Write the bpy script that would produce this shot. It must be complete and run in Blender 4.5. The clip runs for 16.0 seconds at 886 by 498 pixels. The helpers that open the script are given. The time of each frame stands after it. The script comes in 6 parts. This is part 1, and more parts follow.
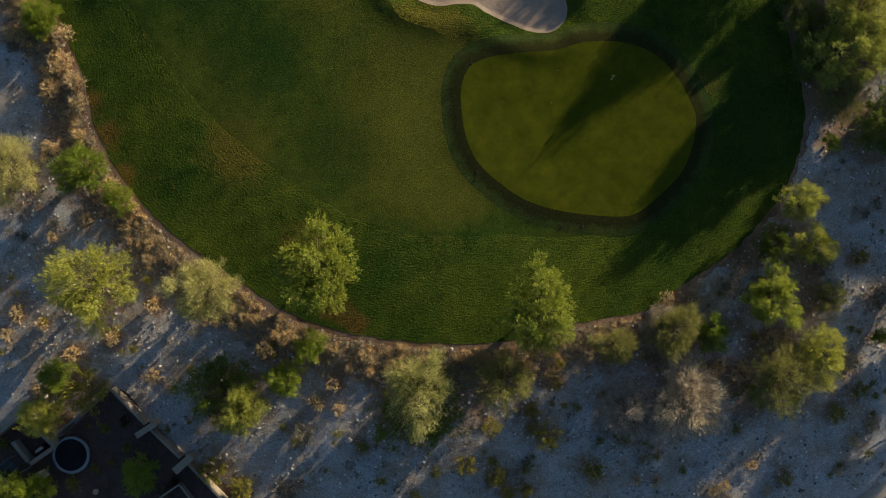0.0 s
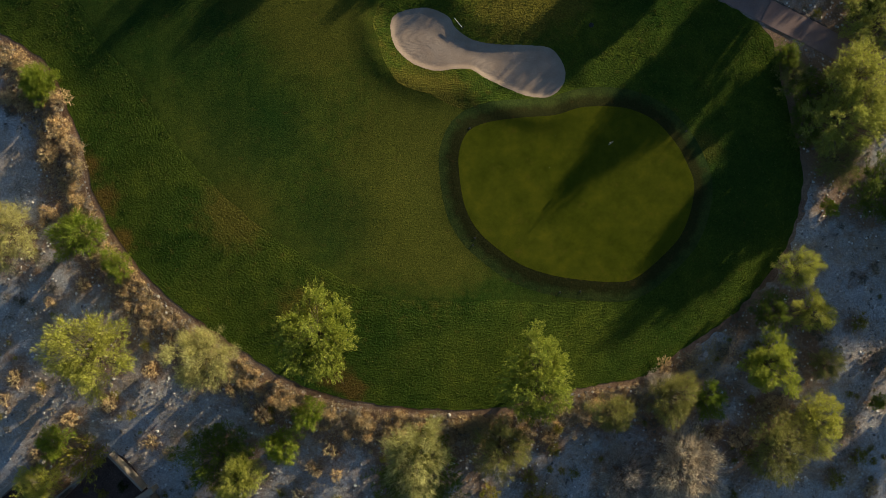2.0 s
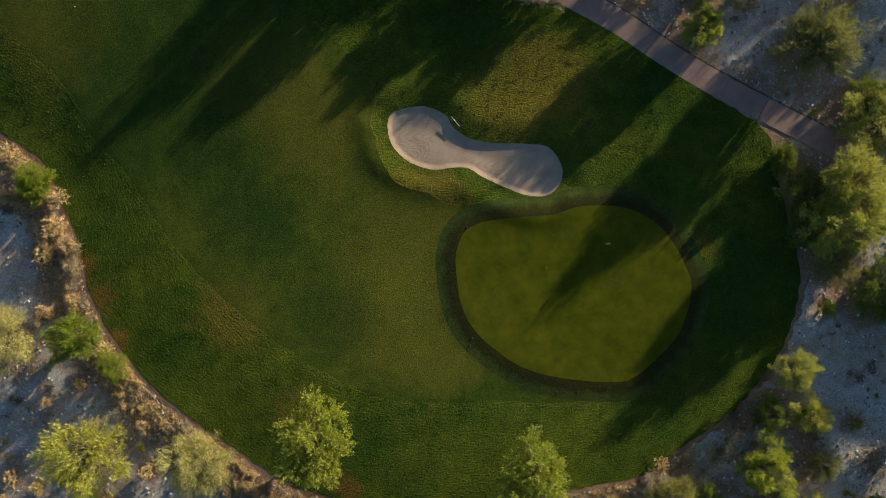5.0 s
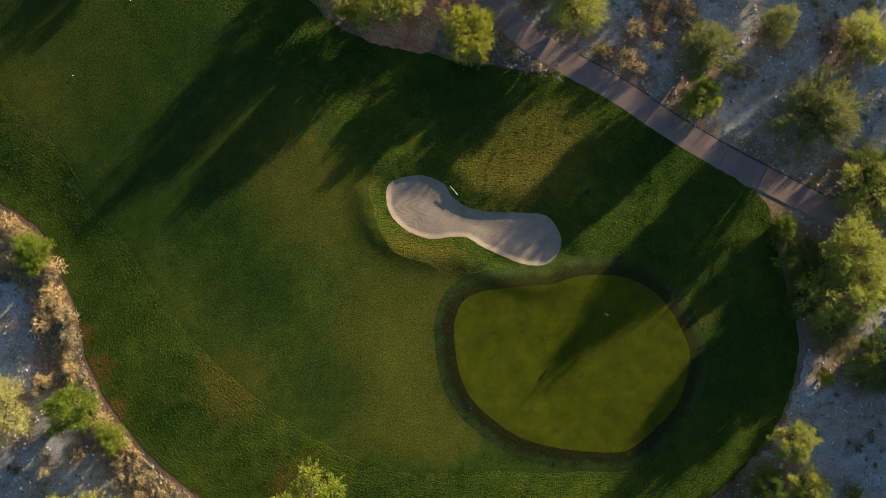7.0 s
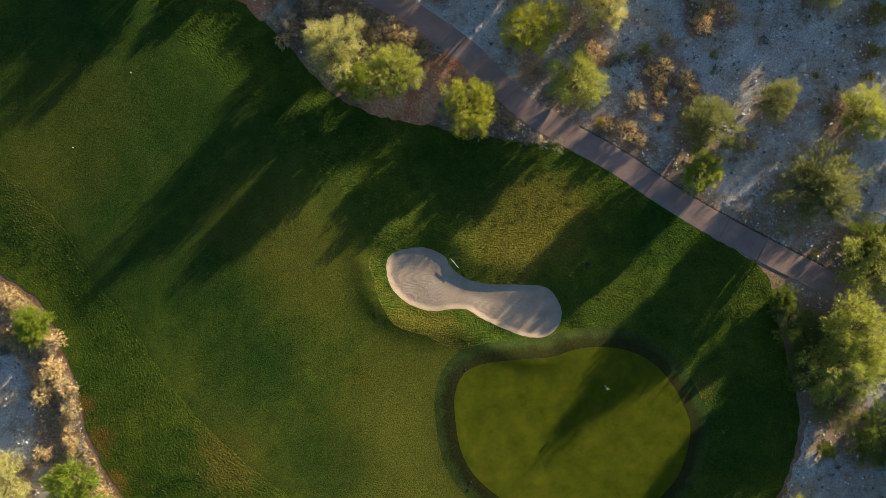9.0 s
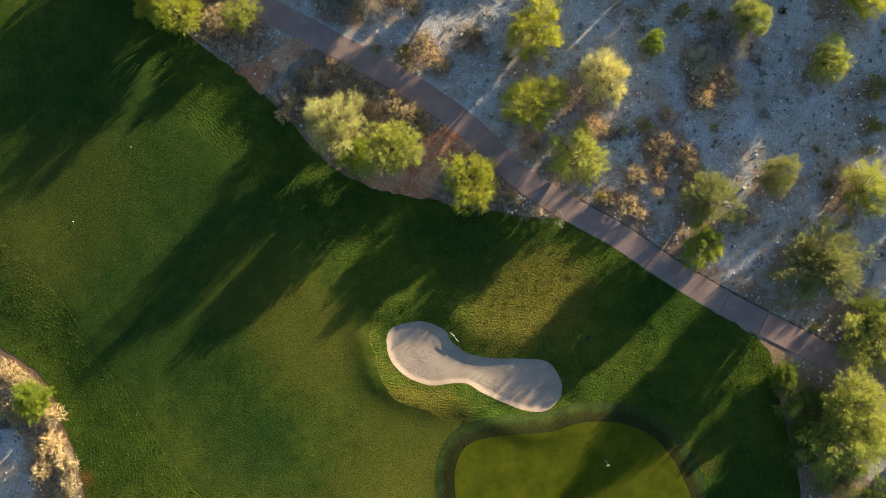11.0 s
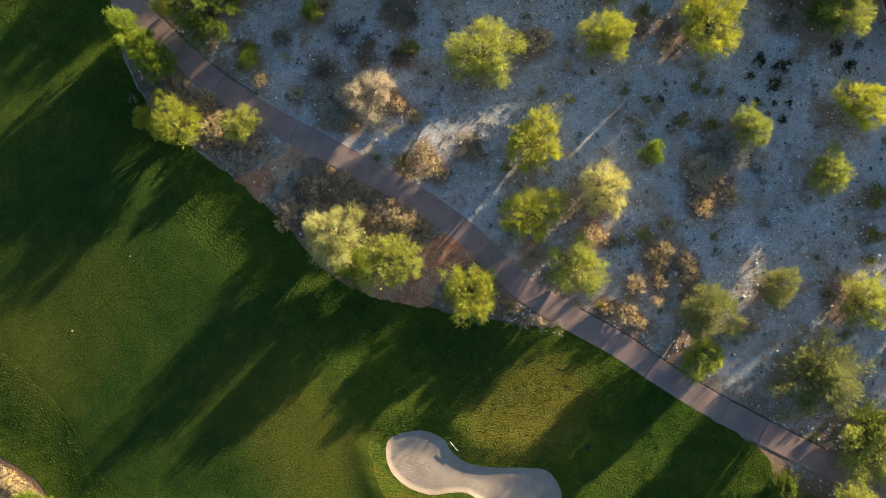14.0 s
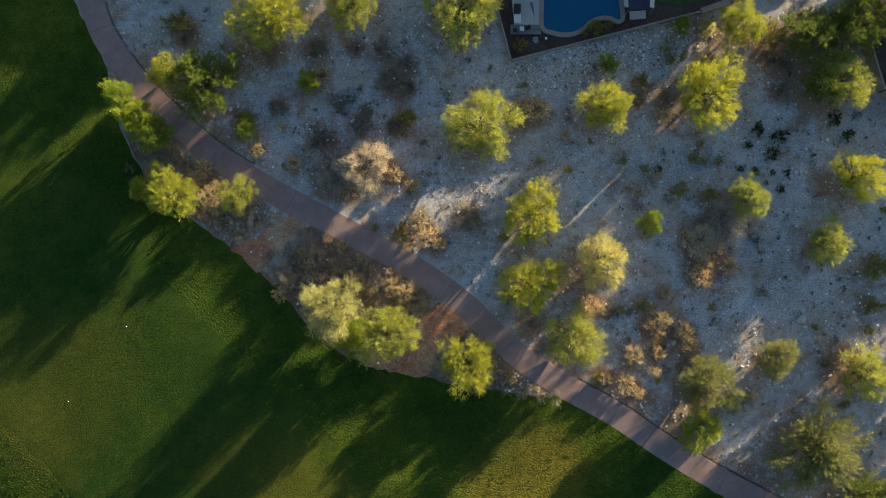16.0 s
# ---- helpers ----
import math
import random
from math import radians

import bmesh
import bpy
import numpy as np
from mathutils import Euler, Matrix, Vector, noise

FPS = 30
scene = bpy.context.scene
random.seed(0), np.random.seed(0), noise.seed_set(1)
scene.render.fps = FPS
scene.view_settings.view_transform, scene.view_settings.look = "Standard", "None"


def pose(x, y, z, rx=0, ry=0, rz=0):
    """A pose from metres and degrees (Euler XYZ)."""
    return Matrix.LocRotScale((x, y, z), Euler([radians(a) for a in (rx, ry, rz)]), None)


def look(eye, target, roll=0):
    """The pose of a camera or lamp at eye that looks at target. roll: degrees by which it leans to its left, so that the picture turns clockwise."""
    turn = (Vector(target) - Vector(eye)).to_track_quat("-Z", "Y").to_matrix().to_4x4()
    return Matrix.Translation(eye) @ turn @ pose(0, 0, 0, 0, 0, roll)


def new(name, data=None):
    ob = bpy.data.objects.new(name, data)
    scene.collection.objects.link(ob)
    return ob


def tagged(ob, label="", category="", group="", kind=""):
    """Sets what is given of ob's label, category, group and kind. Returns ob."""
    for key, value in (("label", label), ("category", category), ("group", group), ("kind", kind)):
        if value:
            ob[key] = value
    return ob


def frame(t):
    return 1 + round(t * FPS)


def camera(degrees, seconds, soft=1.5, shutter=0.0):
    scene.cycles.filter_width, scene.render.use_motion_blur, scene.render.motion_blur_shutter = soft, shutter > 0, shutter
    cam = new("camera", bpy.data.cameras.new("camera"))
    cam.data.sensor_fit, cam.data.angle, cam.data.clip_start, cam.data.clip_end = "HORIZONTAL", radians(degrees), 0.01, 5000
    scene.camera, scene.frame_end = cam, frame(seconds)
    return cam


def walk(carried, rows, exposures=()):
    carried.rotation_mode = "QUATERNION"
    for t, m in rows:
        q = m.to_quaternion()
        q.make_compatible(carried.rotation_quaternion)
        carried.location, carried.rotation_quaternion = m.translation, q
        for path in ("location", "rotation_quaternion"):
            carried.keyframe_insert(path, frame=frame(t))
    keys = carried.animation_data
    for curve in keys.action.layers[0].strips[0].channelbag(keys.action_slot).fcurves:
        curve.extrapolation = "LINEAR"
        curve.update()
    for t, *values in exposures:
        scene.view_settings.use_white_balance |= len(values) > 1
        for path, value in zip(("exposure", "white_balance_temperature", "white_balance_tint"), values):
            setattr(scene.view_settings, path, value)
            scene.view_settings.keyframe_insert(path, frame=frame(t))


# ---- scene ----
cam = camera(62.0, 16.0, 0.6)
METRES, EYE, TILT, LEAN, TURN = 66.0, 87.7, -90.0, 0.0, 0.0
ROWS = [
    (0.0, 0.0, 0.0, 0.0, 0.0, 0.0, -0.0),
    (0.5, 0.0002, -0.0, 0.029, -0.03, -0.01, -0.01),
    (1.0, 0.0018, -0.0002, 0.0565, 0.0, 0.05, -0.02),
    (1.5, 0.0028, -0.0001, 0.0866, -0.01, 0.02, -0.03),
    (2.0, 0.0045, 0.0001, 0.1138, 0.03, 0.09, -0.04),
    (2.5, 0.0052, 0.0001, 0.1419, 0.02, 0.1, -0.04),
    (3.0, 0.0054, 0.0004, 0.1743, 0.01, -0.05, -0.06),
    (3.5, 0.0064, 0.0002, 0.2029, 0.02, -0.03, -0.07),
    (4.0, 0.0068, 0.0005, 0.2331, -0.01, -0.05, -0.07),
    (6.5, 0.0085, 0.0026, 0.3863, -0.1, -0.04, -0.14),
    (7.0, 0.0091, 0.0028, 0.418, -0.1, -0.06, -0.14),
    (7.5, 0.0095, 0.0031, 0.4488, -0.1, -0.01, -0.14),
    (8.0, 0.0088, 0.0033, 0.4804, -0.12, 0.01, -0.14),
    (8.5, 0.0082, 0.0036, 0.5128, -0.12, -0.01, -0.15),
    (9.0, 0.008, 0.0038, 0.5462, -0.11, -0.03, -0.14),
    (11.5, 0.0088, 0.0052, 0.7113, -0.02, -0.02, -0.16),
    (12.0, 0.0088, 0.0052, 0.7446, -0.0, -0.05, -0.16),
    (12.5, 0.0088, 0.0055, 0.7776, 0.01, -0.06, -0.16),
    (13.0, 0.0095, 0.0057, 0.8098, 0.03, -0.05, -0.16),
    (13.5, 0.0102, 0.0063, 0.8428, 0.03, -0.1, -0.15),
    (14.0, 0.0109, 0.0071, 0.8748, 0.03, -0.11, -0.15),
    (14.5, 0.0121, 0.0075, 0.906, 0.05, -0.12, -0.15),
    (15.0, 0.0125, 0.0085, 0.9371, 0.01, -0.12, -0.14),
    (15.5, 0.0129, 0.0097, 0.9683, -0.02, -0.12, -0.15),
    (16.0, 0.013, 0.0109, 0.9996, -0.06, -0.12, -0.14),
]
EXPOSURES = [(0.0, 0.54, 5880, 8), (4.0, 0.78, 5950, 7), (8.5, 1.28, 5980, 5), (12.5, 1.88, 5970, 5), (16.0, 1.62, 5980, 6)]
walk(cam, [(t, pose(0, 0, EYE, TILT, LEAN, TURN) @ pose(METRES * x, METRES * y, METRES * z, 90 + pitch, roll, yaw)) for t, x, y, z, yaw, pitch, roll in ROWS], EXPOSURES)

# ---- light: a low morning sun and a clear sky ----
SUN_UP, SUN_AZ = 7.7, 45.0          # elevation, and compass bearing from +y towards +x
world = bpy.data.worlds.new("world")
scene.world = world
world.use_nodes = True
wn = world.node_tree
sky = wn.nodes.new("ShaderNodeTexSky")
sky.sky_type, sky.sun_disc = "NISHITA", False
sky.sun_elevation, sky.sun_rotation = radians(SUN_UP), radians(SUN_AZ)
sky.ozone_density = 2.0
wn.links.new(sky.outputs[0], wn.nodes["Background"].inputs[0])
wn.nodes["Background"].inputs[1].default_value = 0.072
sun = new("sun", bpy.data.lights.new("sun", "SUN"))
sun.data.energy, sun.data.angle, sun.data.color = 5.4, radians(0.6), (1.0, 0.775, 0.46)
to_sun = Vector((math.sin(radians(SUN_AZ)) * math.cos(radians(SUN_UP)), math.cos(radians(SUN_AZ)) * math.cos(radians(SUN_UP)), math.sin(radians(SUN_UP))))
sun.matrix_world = look(to_sun * 300, (0, 0, 0))

# ---- materials ----
def nodes_of(name):
    m = bpy.data.materials.new(name)
    m.use_nodes = True
    return m, m.node_tree.nodes, m.node_tree.links, m.node_tree.nodes["Principled BSDF"]


def noise_node(nt, ln, scale, detail=4.0, rough=0.6, vec=None):
    n = nt.new("ShaderNodeTexNoise")
    n.inputs["Scale"].default_value, n.inputs["Detail"].default_value, n.inputs["Roughness"].default_value = scale, detail, rough
    if vec is not None:
        ln.new(vec, n.inputs["Vector"])
    return n.outputs["Fac"]


def ramp(nt, ln, fac, stops):
    r = nt.new("ShaderNodeValToRGB")
    while len(r.color_ramp.elements) < len(stops):
        r.color_ramp.elements.new(0.5)
    for e, (p, c) in zip(r.color_ramp.elements, stops):
        e.position, e.color = p, (*c, 1)
    ln.new(fac, r.inputs[0])
    return r.outputs[0]


def blend(nt, ln, fac, a, b, how="MIX"):
    x = nt.new("ShaderNodeMix")
    x.data_type, x.blend_type = "RGBA", how
    for sock, v in ((x.inputs["Factor"], fac), (x.inputs["A"], a), (x.inputs["B"], b)):
        if isinstance(v, bpy.types.NodeSocket):
            ln.new(v, sock)
        elif isinstance(v, tuple):
            sock.default_value = (*v, 1)
        else:
            sock.default_value = v
    return x.outputs["Result"]


def relief(nt, ln, bsdf, fac, strength, distance, before=None):
    b = nt.new("ShaderNodeBump")
    b.inputs["Strength"].default_value, b.inputs["Distance"].default_value = strength, distance
    ln.new(fac, b.inputs["Height"])
    if before is not None:
        ln.new(before, b.inputs["Normal"])
    ln.new(b.outputs[0], bsdf.inputs["Normal"])
    return b.outputs[0]


def place_vec(nt):
    return nt.new("ShaderNodeTexCoord").outputs["Object"]


def turf_material(name, dark, light, dry, lush, tuft, depth, stripe=0.0, bite=0.85, worn=0.65, rows=0.0):
    """Grass seen from above: large patches, dry and lush spots, fine blades, tufts and mowing rows in relief."""
    m, nt, ln, b = nodes_of(name)
    v = place_vec(nt)
    mid = noise_node(nt, ln, 0.5, 6, 0.68, v)
    col = ramp(nt, ln, noise_node(nt, ln, 0.09, 4, 0.55, v), [(0.35, dark), (0.65, light)])
    col = blend(nt, ln, 0.8, col, ramp(nt, ln, mid, [(0.3, (0.60, 0.68, 0.72)), (0.5, (1, 1, 1)), (0.7, (1.55, 1.36, 1.18))]), "MULTIPLY")
    spots = nt.new("ShaderNodeAttribute")
    spots.attribute_name = "wear"
    part_rgb = nt.new("ShaderNodeSeparateColor")
    ln.new(spots.outputs["Color"], part_rgb.inputs[0])
    broken = noise_node(nt, ln, 0.9, 5, 0.65, v)
    for channel, tone in (("Red", dry), ("Green", lush), ("Blue", (0.15, 0.082, 0.026))):
        add = nt.new("ShaderNodeMath")
        add.operation = "MULTIPLY_ADD"
        ln.new(part_rgb.outputs[channel], add.inputs[0])
        add.inputs[1].default_value = 0.75
        ln.new(broken, add.inputs[2])
        col = blend(nt, ln, ramp(nt, ln, add.outputs[0], [(0.6, (0, 0, 0)), (1.2, (worn, worn, worn))]), col, tone)
    fine = noise_node(nt, ln, tuft, 5, 0.72, v)
    col = blend(nt, ln, bite, col, ramp(nt, ln, fine, [(0.28, (0.45, 0.48, 0.5)), (0.5, (1, 1, 1)), (0.72, (1.65, 1.55, 1.45))]), "MULTIPLY")
    if stripe:
        w = nt.new("ShaderNodeTexWave")
        w.inputs["Scale"].default_value, w.inputs["Distortion"].default_value = 0.35, 1.5
        ln.new(v, w.inputs["Vector"])
        col = blend(nt, ln, stripe, col, ramp(nt, ln, w.outputs["Fac"], [(0.3, (0.85, 0.85, 0.85)), (0.7, (1.1, 1.1, 1.1))]), "MULTIPLY")
    ln.new(col, b.inputs["Base Color"])
    b.inputs["Roughness"].default_value = 1.0
    b.inputs["Specular IOR Level"].default_value = 0.0
    first = relief(nt, ln, b, fine, 1.0, depth)
    if rows:
        dist = nt.new("ShaderNodeAttribute")
        dist.attribute_name = "row"
        wob = nt.new("ShaderNodeMath")
        wob.operation = "MULTIPLY_ADD"
        ln.new(noise_node(nt, ln, 0.8, 4, 0.65, v), wob.inputs[0])
        wob.inputs[1].default_value = 2.2
        ln.new(dist.outputs["Fac"], wob.inputs[2])
        turnings = nt.new("ShaderNodeMath")
        turnings.operation = "MULTIPLY"
        ln.new(wob.outputs[0], turnings.inputs[0])
        turnings.inputs[1].default_value = math.tau / 0.45
        wave = nt.new("ShaderNodeMath")
        wave.operation = "SINE"
        ln.new(turnings.outputs[0], wave.inputs[0])
        lumps = nt.new("ShaderNodeMath")
        lumps.operation = "MULTIPLY"
        ln.new(wave.outputs[0], lumps.inputs[0])
        ln.new(ramp(nt, ln, noise_node(nt, ln, 2.2, 3, 0.6, v), [(0.42, (0, 0, 0)), (0.66, (1, 1, 1))]), lumps.inputs[1])
        relief(nt, ln, b, lumps.outputs[0], 1.0, rows, first)
    return m


def ground_material(name, base, warm, pebble, rubble=0.0, soil=None):
    """Decomposed granite: dust, gravel and pebbles."""
    m, nt, ln, b = nodes_of(name)
    v = place_vec(nt)
    col = blend(nt, ln, ramp(nt, ln, noise_node(nt, ln, 0.2, 7, 0.72, v), [(0.42, (0, 0, 0)), (0.62, (1, 1, 1))]), base, warm)
    col = blend(nt, ln, 0.7, col, ramp(nt, ln, noise_node(nt, ln, 0.7, 6, 0.75, v), [(0.3, (0.68, 0.68, 0.7)), (0.5, (1, 1, 1)), (0.7, (1.25, 1.22, 1.18))]), "MULTIPLY")
    if soil:
        mark = nt.new("ShaderNodeAttribute")
        mark.attribute_name = "soil"
        add = nt.new("ShaderNodeMath")
        add.operation = "MULTIPLY_ADD"
        ln.new(mark.outputs["Fac"], add.inputs[0])
        add.inputs[1].default_value = 0.8
        ln.new(noise_node(nt, ln, 0.8, 6, 0.7, v), add.inputs[2])
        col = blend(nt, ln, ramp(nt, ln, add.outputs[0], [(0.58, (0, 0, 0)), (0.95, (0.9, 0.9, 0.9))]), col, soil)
    vor = nt.new("ShaderNodeTexVoronoi")
    vor.inputs["Scale"].default_value = 3.2
    ln.new(v, vor.inputs["Vector"])
    stone = ramp(nt, ln, vor.outputs["Distance"], [(0.06, (1, 1, 1)), (0.2, (0, 0, 0))])
    grit = noise_node(nt, ln, 5.5, 6, 0.75, v)
    col = blend(nt, ln, 0.8, col, ramp(nt, ln, grit, [(0.3, (0.36, 0.36, 0.36)), (0.5, (0.95, 0.95, 0.95)), (0.7, (1.75, 1.74, 1.7))]), "MULTIPLY")
    col = blend(nt, ln, blend(nt, ln, 1.0, stone, ramp(nt, ln, noise_node(nt, ln, 0.35, 4, 0.6, v), [(0.42 - rubble, (0, 0, 0)), (0.6 - rubble, (1, 1, 1))]), "MULTIPLY"), col, pebble)
    chips = noise_node(nt, ln, 15.0, 3, 0.7, v)
    col = blend(nt, ln, 0.9, col, ramp(nt, ln, chips, [(0.32, (0.55, 0.55, 0.55)), (0.5, (1, 1, 1)), (0.68, (1.5, 1.5, 1.48))]), "MULTIPLY")
    ln.new(col, b.inputs["Base Color"])
    b.inputs["Roughness"].default_value = 0.95
    b.inputs["Specular IOR Level"].default_value = 0.2
    first = relief(nt, ln, b, grit, 0.8, 0.06)
    relief(nt, ln, b, stone, 0.7, 0.05, first)
    return m


def leaf_material(name, a, c, glow=0.35):
    """Small leaves: colour differs from spray to spray and from plant to plant, light shines through a little."""
    m, nt, ln, b = nodes_of(name)
    g = nt.new("ShaderNodeNewGeometry")
    col = blend(nt, ln, g.outputs["Random Per Island"], a, c)
    info = nt.new("ShaderNodeObjectInfo")
    col = blend(nt, ln, 0.8, col, ramp(nt, ln, info.outputs["Random"], [(0.0, (0.8, 0.86, 0.85)), (0.5, (1, 1, 1)), (1.0, (1.1, 1.08, 1.0))]), "MULTIPLY")
    ln.new(col, b.inputs["Base Color"])
    b.inputs["Roughness"].default_value = 0.6
    b.inputs["Specular IOR Level"].default_value = 0.25
    t = nt.new("ShaderNodeBsdfTranslucent")
    ln.new(col, t.inputs["Color"])
    mix = nt.new("ShaderNodeMixShader")
    mix.inputs[0].default_value = glow
    ln.new(b.outputs[0], mix.inputs[1])
    ln.new(t.outputs[0], mix.inputs[2])
    ln.new(mix.outputs[0], nt["Material Output"].inputs["Surface"])
    return m


def plain_material(name, a, c, scale=2.0, rough=0.8, bump=0.3, dist=0.02, metal=0.0, spec=0.5):
    m, nt, ln, b = nodes_of(name)
    v = place_vec(nt)
    big = noise_node(nt, ln, scale * 0.25, 5, 0.65, v)
    col = ramp(nt, ln, big, [(0.35, a), (0.65, c)])
    fine = noise_node(nt, ln, scale * 6, 5, 0.7, v)
    col = blend(nt, ln, 0.6, col, ramp(nt, ln, fine, [(0.3, (0.7, 0.7, 0.7)), (0.7, (1.25, 1.25, 1.25))]), "MULTIPLY")
    ln.new(col, b.inputs["Base Color"])
    b.inputs["Roughness"].default_value, b.inputs["Metallic"].default_value = rough, metal
    b.inputs["Specular IOR Level"].default_value = spec
    relief(nt, ln, b, fine, bump, dist)
    return m


def sand_material():
    """Raked bunker sand: fine grooves that run in rings."""
    m, nt, ln, b = nodes_of("bunker_sand")
    v = place_vec(nt)
    grit = noise_node(nt, ln, 9, 5, 0.7, v)
    col = ramp(nt, ln, noise_node(nt, ln, 0.5, 4, 0.6, v), [(0.35, (0.34, 0.265, 0.215)), (0.65, (0.42, 0.335, 0.275))])
    col = blend(nt, ln, 0.5, col, ramp(nt, ln, grit, [(0.3, (0.75, 0.75, 0.75)), (0.7, (1.2, 1.2, 1.2))]), "MULTIPLY")
    ln.new(col, b.inputs["Base Color"])
    b.inputs["Roughness"].default_value = 0.95
    b.inputs["Specular IOR Level"].default_value = 0.1
    xyz = nt.new("ShaderNodeSeparateXYZ")
    ln.new(v, xyz.inputs[0])
    east = nt.new("ShaderNodeMath")
    east.operation = "GREATER_THAN"
    east.inputs[1].default_value = 3.4
    ln.new(xyz.outputs["X"], east.inputs[0])
    centre = blend(nt, ln, east.outputs[0], (-2.4, 32.6, 0.0), (8.2, 29.2, 0.0))
    away = nt.new("ShaderNodeVectorMath")
    away.operation = "SUBTRACT"
    ln.new(v, away.inputs[0])
    ln.new(centre, away.inputs[1])
    flat = nt.new("ShaderNodeVectorMath")
    flat.operation = "MULTIPLY"
    flat.inputs[1].default_value = (1, 1.15, 0)
    ln.new(away.outputs[0], flat.inputs[0])
    w = nt.new("ShaderNodeTexWave")
    w.wave_type, w.rings_direction = "RINGS", "SPHERICAL"
    w.inputs["Scale"].default_value, w.inputs["Distortion"].default_value, w.inputs["Detail Scale"].default_value = 3.0, 2.6, 0.5
    ln.new(flat.outputs[0], w.inputs["Vector"])
    n = relief(nt, ln, b, w.outputs["Fac"], 0.30, 0.025)
    relief(nt, ln, b, grit, 0.4, 0.02, n)
    return m


ROUGH = turf_material("rough_grass", (0.036, 0.070, 0.012), (0.076, 0.106, 0.015), (0.150, 0.122, 0.024), (0.028, 0.060, 0.012), 4.6, 0.20, 0.0, 0.85, 0.65, 0.036)
FAIRWAY = turf_material("fairway_grass", (0.031, 0.062, 0.011), (0.066, 0.088, 0.015), (0.110, 0.104, 0.018), (0.017, 0.044, 0.011), 6.5, 0.06, 0.08, 0.85, 0.5)
COLLAR = turf_material("collar_grass", (0.034, 0.058, 0.017), (0.056, 0.074, 0.020), (0.026, 0.025, 0.010), (0.03, 0.04, 0.014), 5.0, 0.05, 0.0, 0.6, 0.8)
GREEN = turf_material("green_grass", (0.060, 0.074, 0.006), (0.074, 0.086, 0.008), (0.09, 0.09, 0.008), (0.07, 0.09, 0.008), 12.0, 0.010, 0.0, 0.35)
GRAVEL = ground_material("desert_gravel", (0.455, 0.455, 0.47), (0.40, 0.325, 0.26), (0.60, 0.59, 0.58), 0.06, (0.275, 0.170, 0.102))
SOIL = ground_material("brown_soil", (0.20, 0.125, 0.082), (0.29, 0.20, 0.14), (0.36, 0.30, 0.25))
RED_DIRT = ground_material("red_dirt", (0.36, 0.155, 0.085), (0.47, 0.31, 0.20), (0.50, 0.36, 0.27), -0.1)
YARD_SOIL = ground_material("yard_soil", (0.085, 0.058, 0.052), (0.115, 0.078, 0.066), (0.2, 0.18, 0.16))
SAND = sand_material()
CONCRETE = plain_material("path_concrete", (0.25, 0.165, 0.150), (0.33, 0.23, 0.205), 1.6, 0.85, 0.3, 0.01)
KERB = plain_material("pale_concrete", (0.34, 0.30, 0.26), (0.46, 0.41, 0.35), 1.5, 0.85, 0.3, 0.01)
STUCCO = plain_material("stucco", (0.25, 0.215, 0.178), (0.33, 0.285, 0.235), 1.2, 0.9, 0.4, 0.01)
ROCK = plain_material("granite", (0.44, 0.42, 0.39), (0.64, 0.62, 0.58), 3.0, 0.9, 0.6, 0.03)
# near-black stone colour that stands in for the shadow beside the path
LIP_SHADE = plain_material("lip_shade_stone", (0.05, 0.045, 0.045), (0.11, 0.10, 0.095), 3.0, 0.9, 0.6, 0.03)
BARK = plain_material("bark", (0.10, 0.085, 0.05), (0.19, 0.16, 0.095), 4.0, 0.9, 0.5, 0.02)
GREY_WOOD = plain_material("dead_wood", (0.13, 0.115, 0.10), (0.24, 0.21, 0.18), 4.0, 0.9, 0.5, 0.02)

LEAVES = {
    "palo": leaf_material("palo_verde_leaf", (0.265, 0.29, 0.05), (0.585, 0.59, 0.125), 0.4),
    "gold": leaf_material("golden_leaf", (0.30, 0.315, 0.030), (0.60, 0.59, 0.070)),
    "cream": leaf_material("cream_leaf", (0.40, 0.38, 0.13), (0.74, 0.69, 0.29), 0.4),
    "mesq": leaf_material("mesquite_leaf", (0.07, 0.12, 0.015), (0.25, 0.29, 0.03)),
    "lime": leaf_material("lime_leaf", (0.19, 0.255, 0.032), (0.53, 0.56, 0.085), 0.4),
    "green": leaf_material("fresh_leaf", (0.14, 0.215, 0.018), (0.38, 0.44, 0.045)),
    "olive": leaf_material("olive_leaf", (0.18, 0.188, 0.05), (0.41, 0.398, 0.125)),
    "peaked": leaf_material("ironwood_leaf", (0.17, 0.18, 0.055), (0.39, 0.38, 0.13)),
    "creo": leaf_material("creosote_leaf", (0.15, 0.15, 0.022), (0.40, 0.36, 0.055)),
    "ball": leaf_material("dark_leaf", (0.025, 0.04, 0.010), (0.06, 0.08, 0.02)),
    "sage": leaf_material("sage_leaf", (0.085, 0.09, 0.07), (0.25, 0.245, 0.19)),
    "tan": leaf_material("dry_brush_leaf", (0.46, 0.32, 0.16), (0.80, 0.64, 0.38), 0.12),
    "dead": leaf_material("dead_twig_leaf", (0.48, 0.39, 0.27), (0.84, 0.73, 0.56), 0.25),
    "tuft": leaf_material("grass_tuft", (0.052, 0.084, 0.010), (0.150, 0.158, 0.022), 0.3),
    "snag": leaf_material("snag_twig", (0.25, 0.225, 0.205), (0.58, 0.53, 0.48), 0.1),
    "grey": leaf_material("grey_twig_leaf", (0.22, 0.19, 0.165), (0.54, 0.48, 0.41), 0.2),
}
LITTER_LEAF = leaf_material("brown_litter", (0.09, 0.055, 0.032), (0.26, 0.175, 0.10), 0.1)

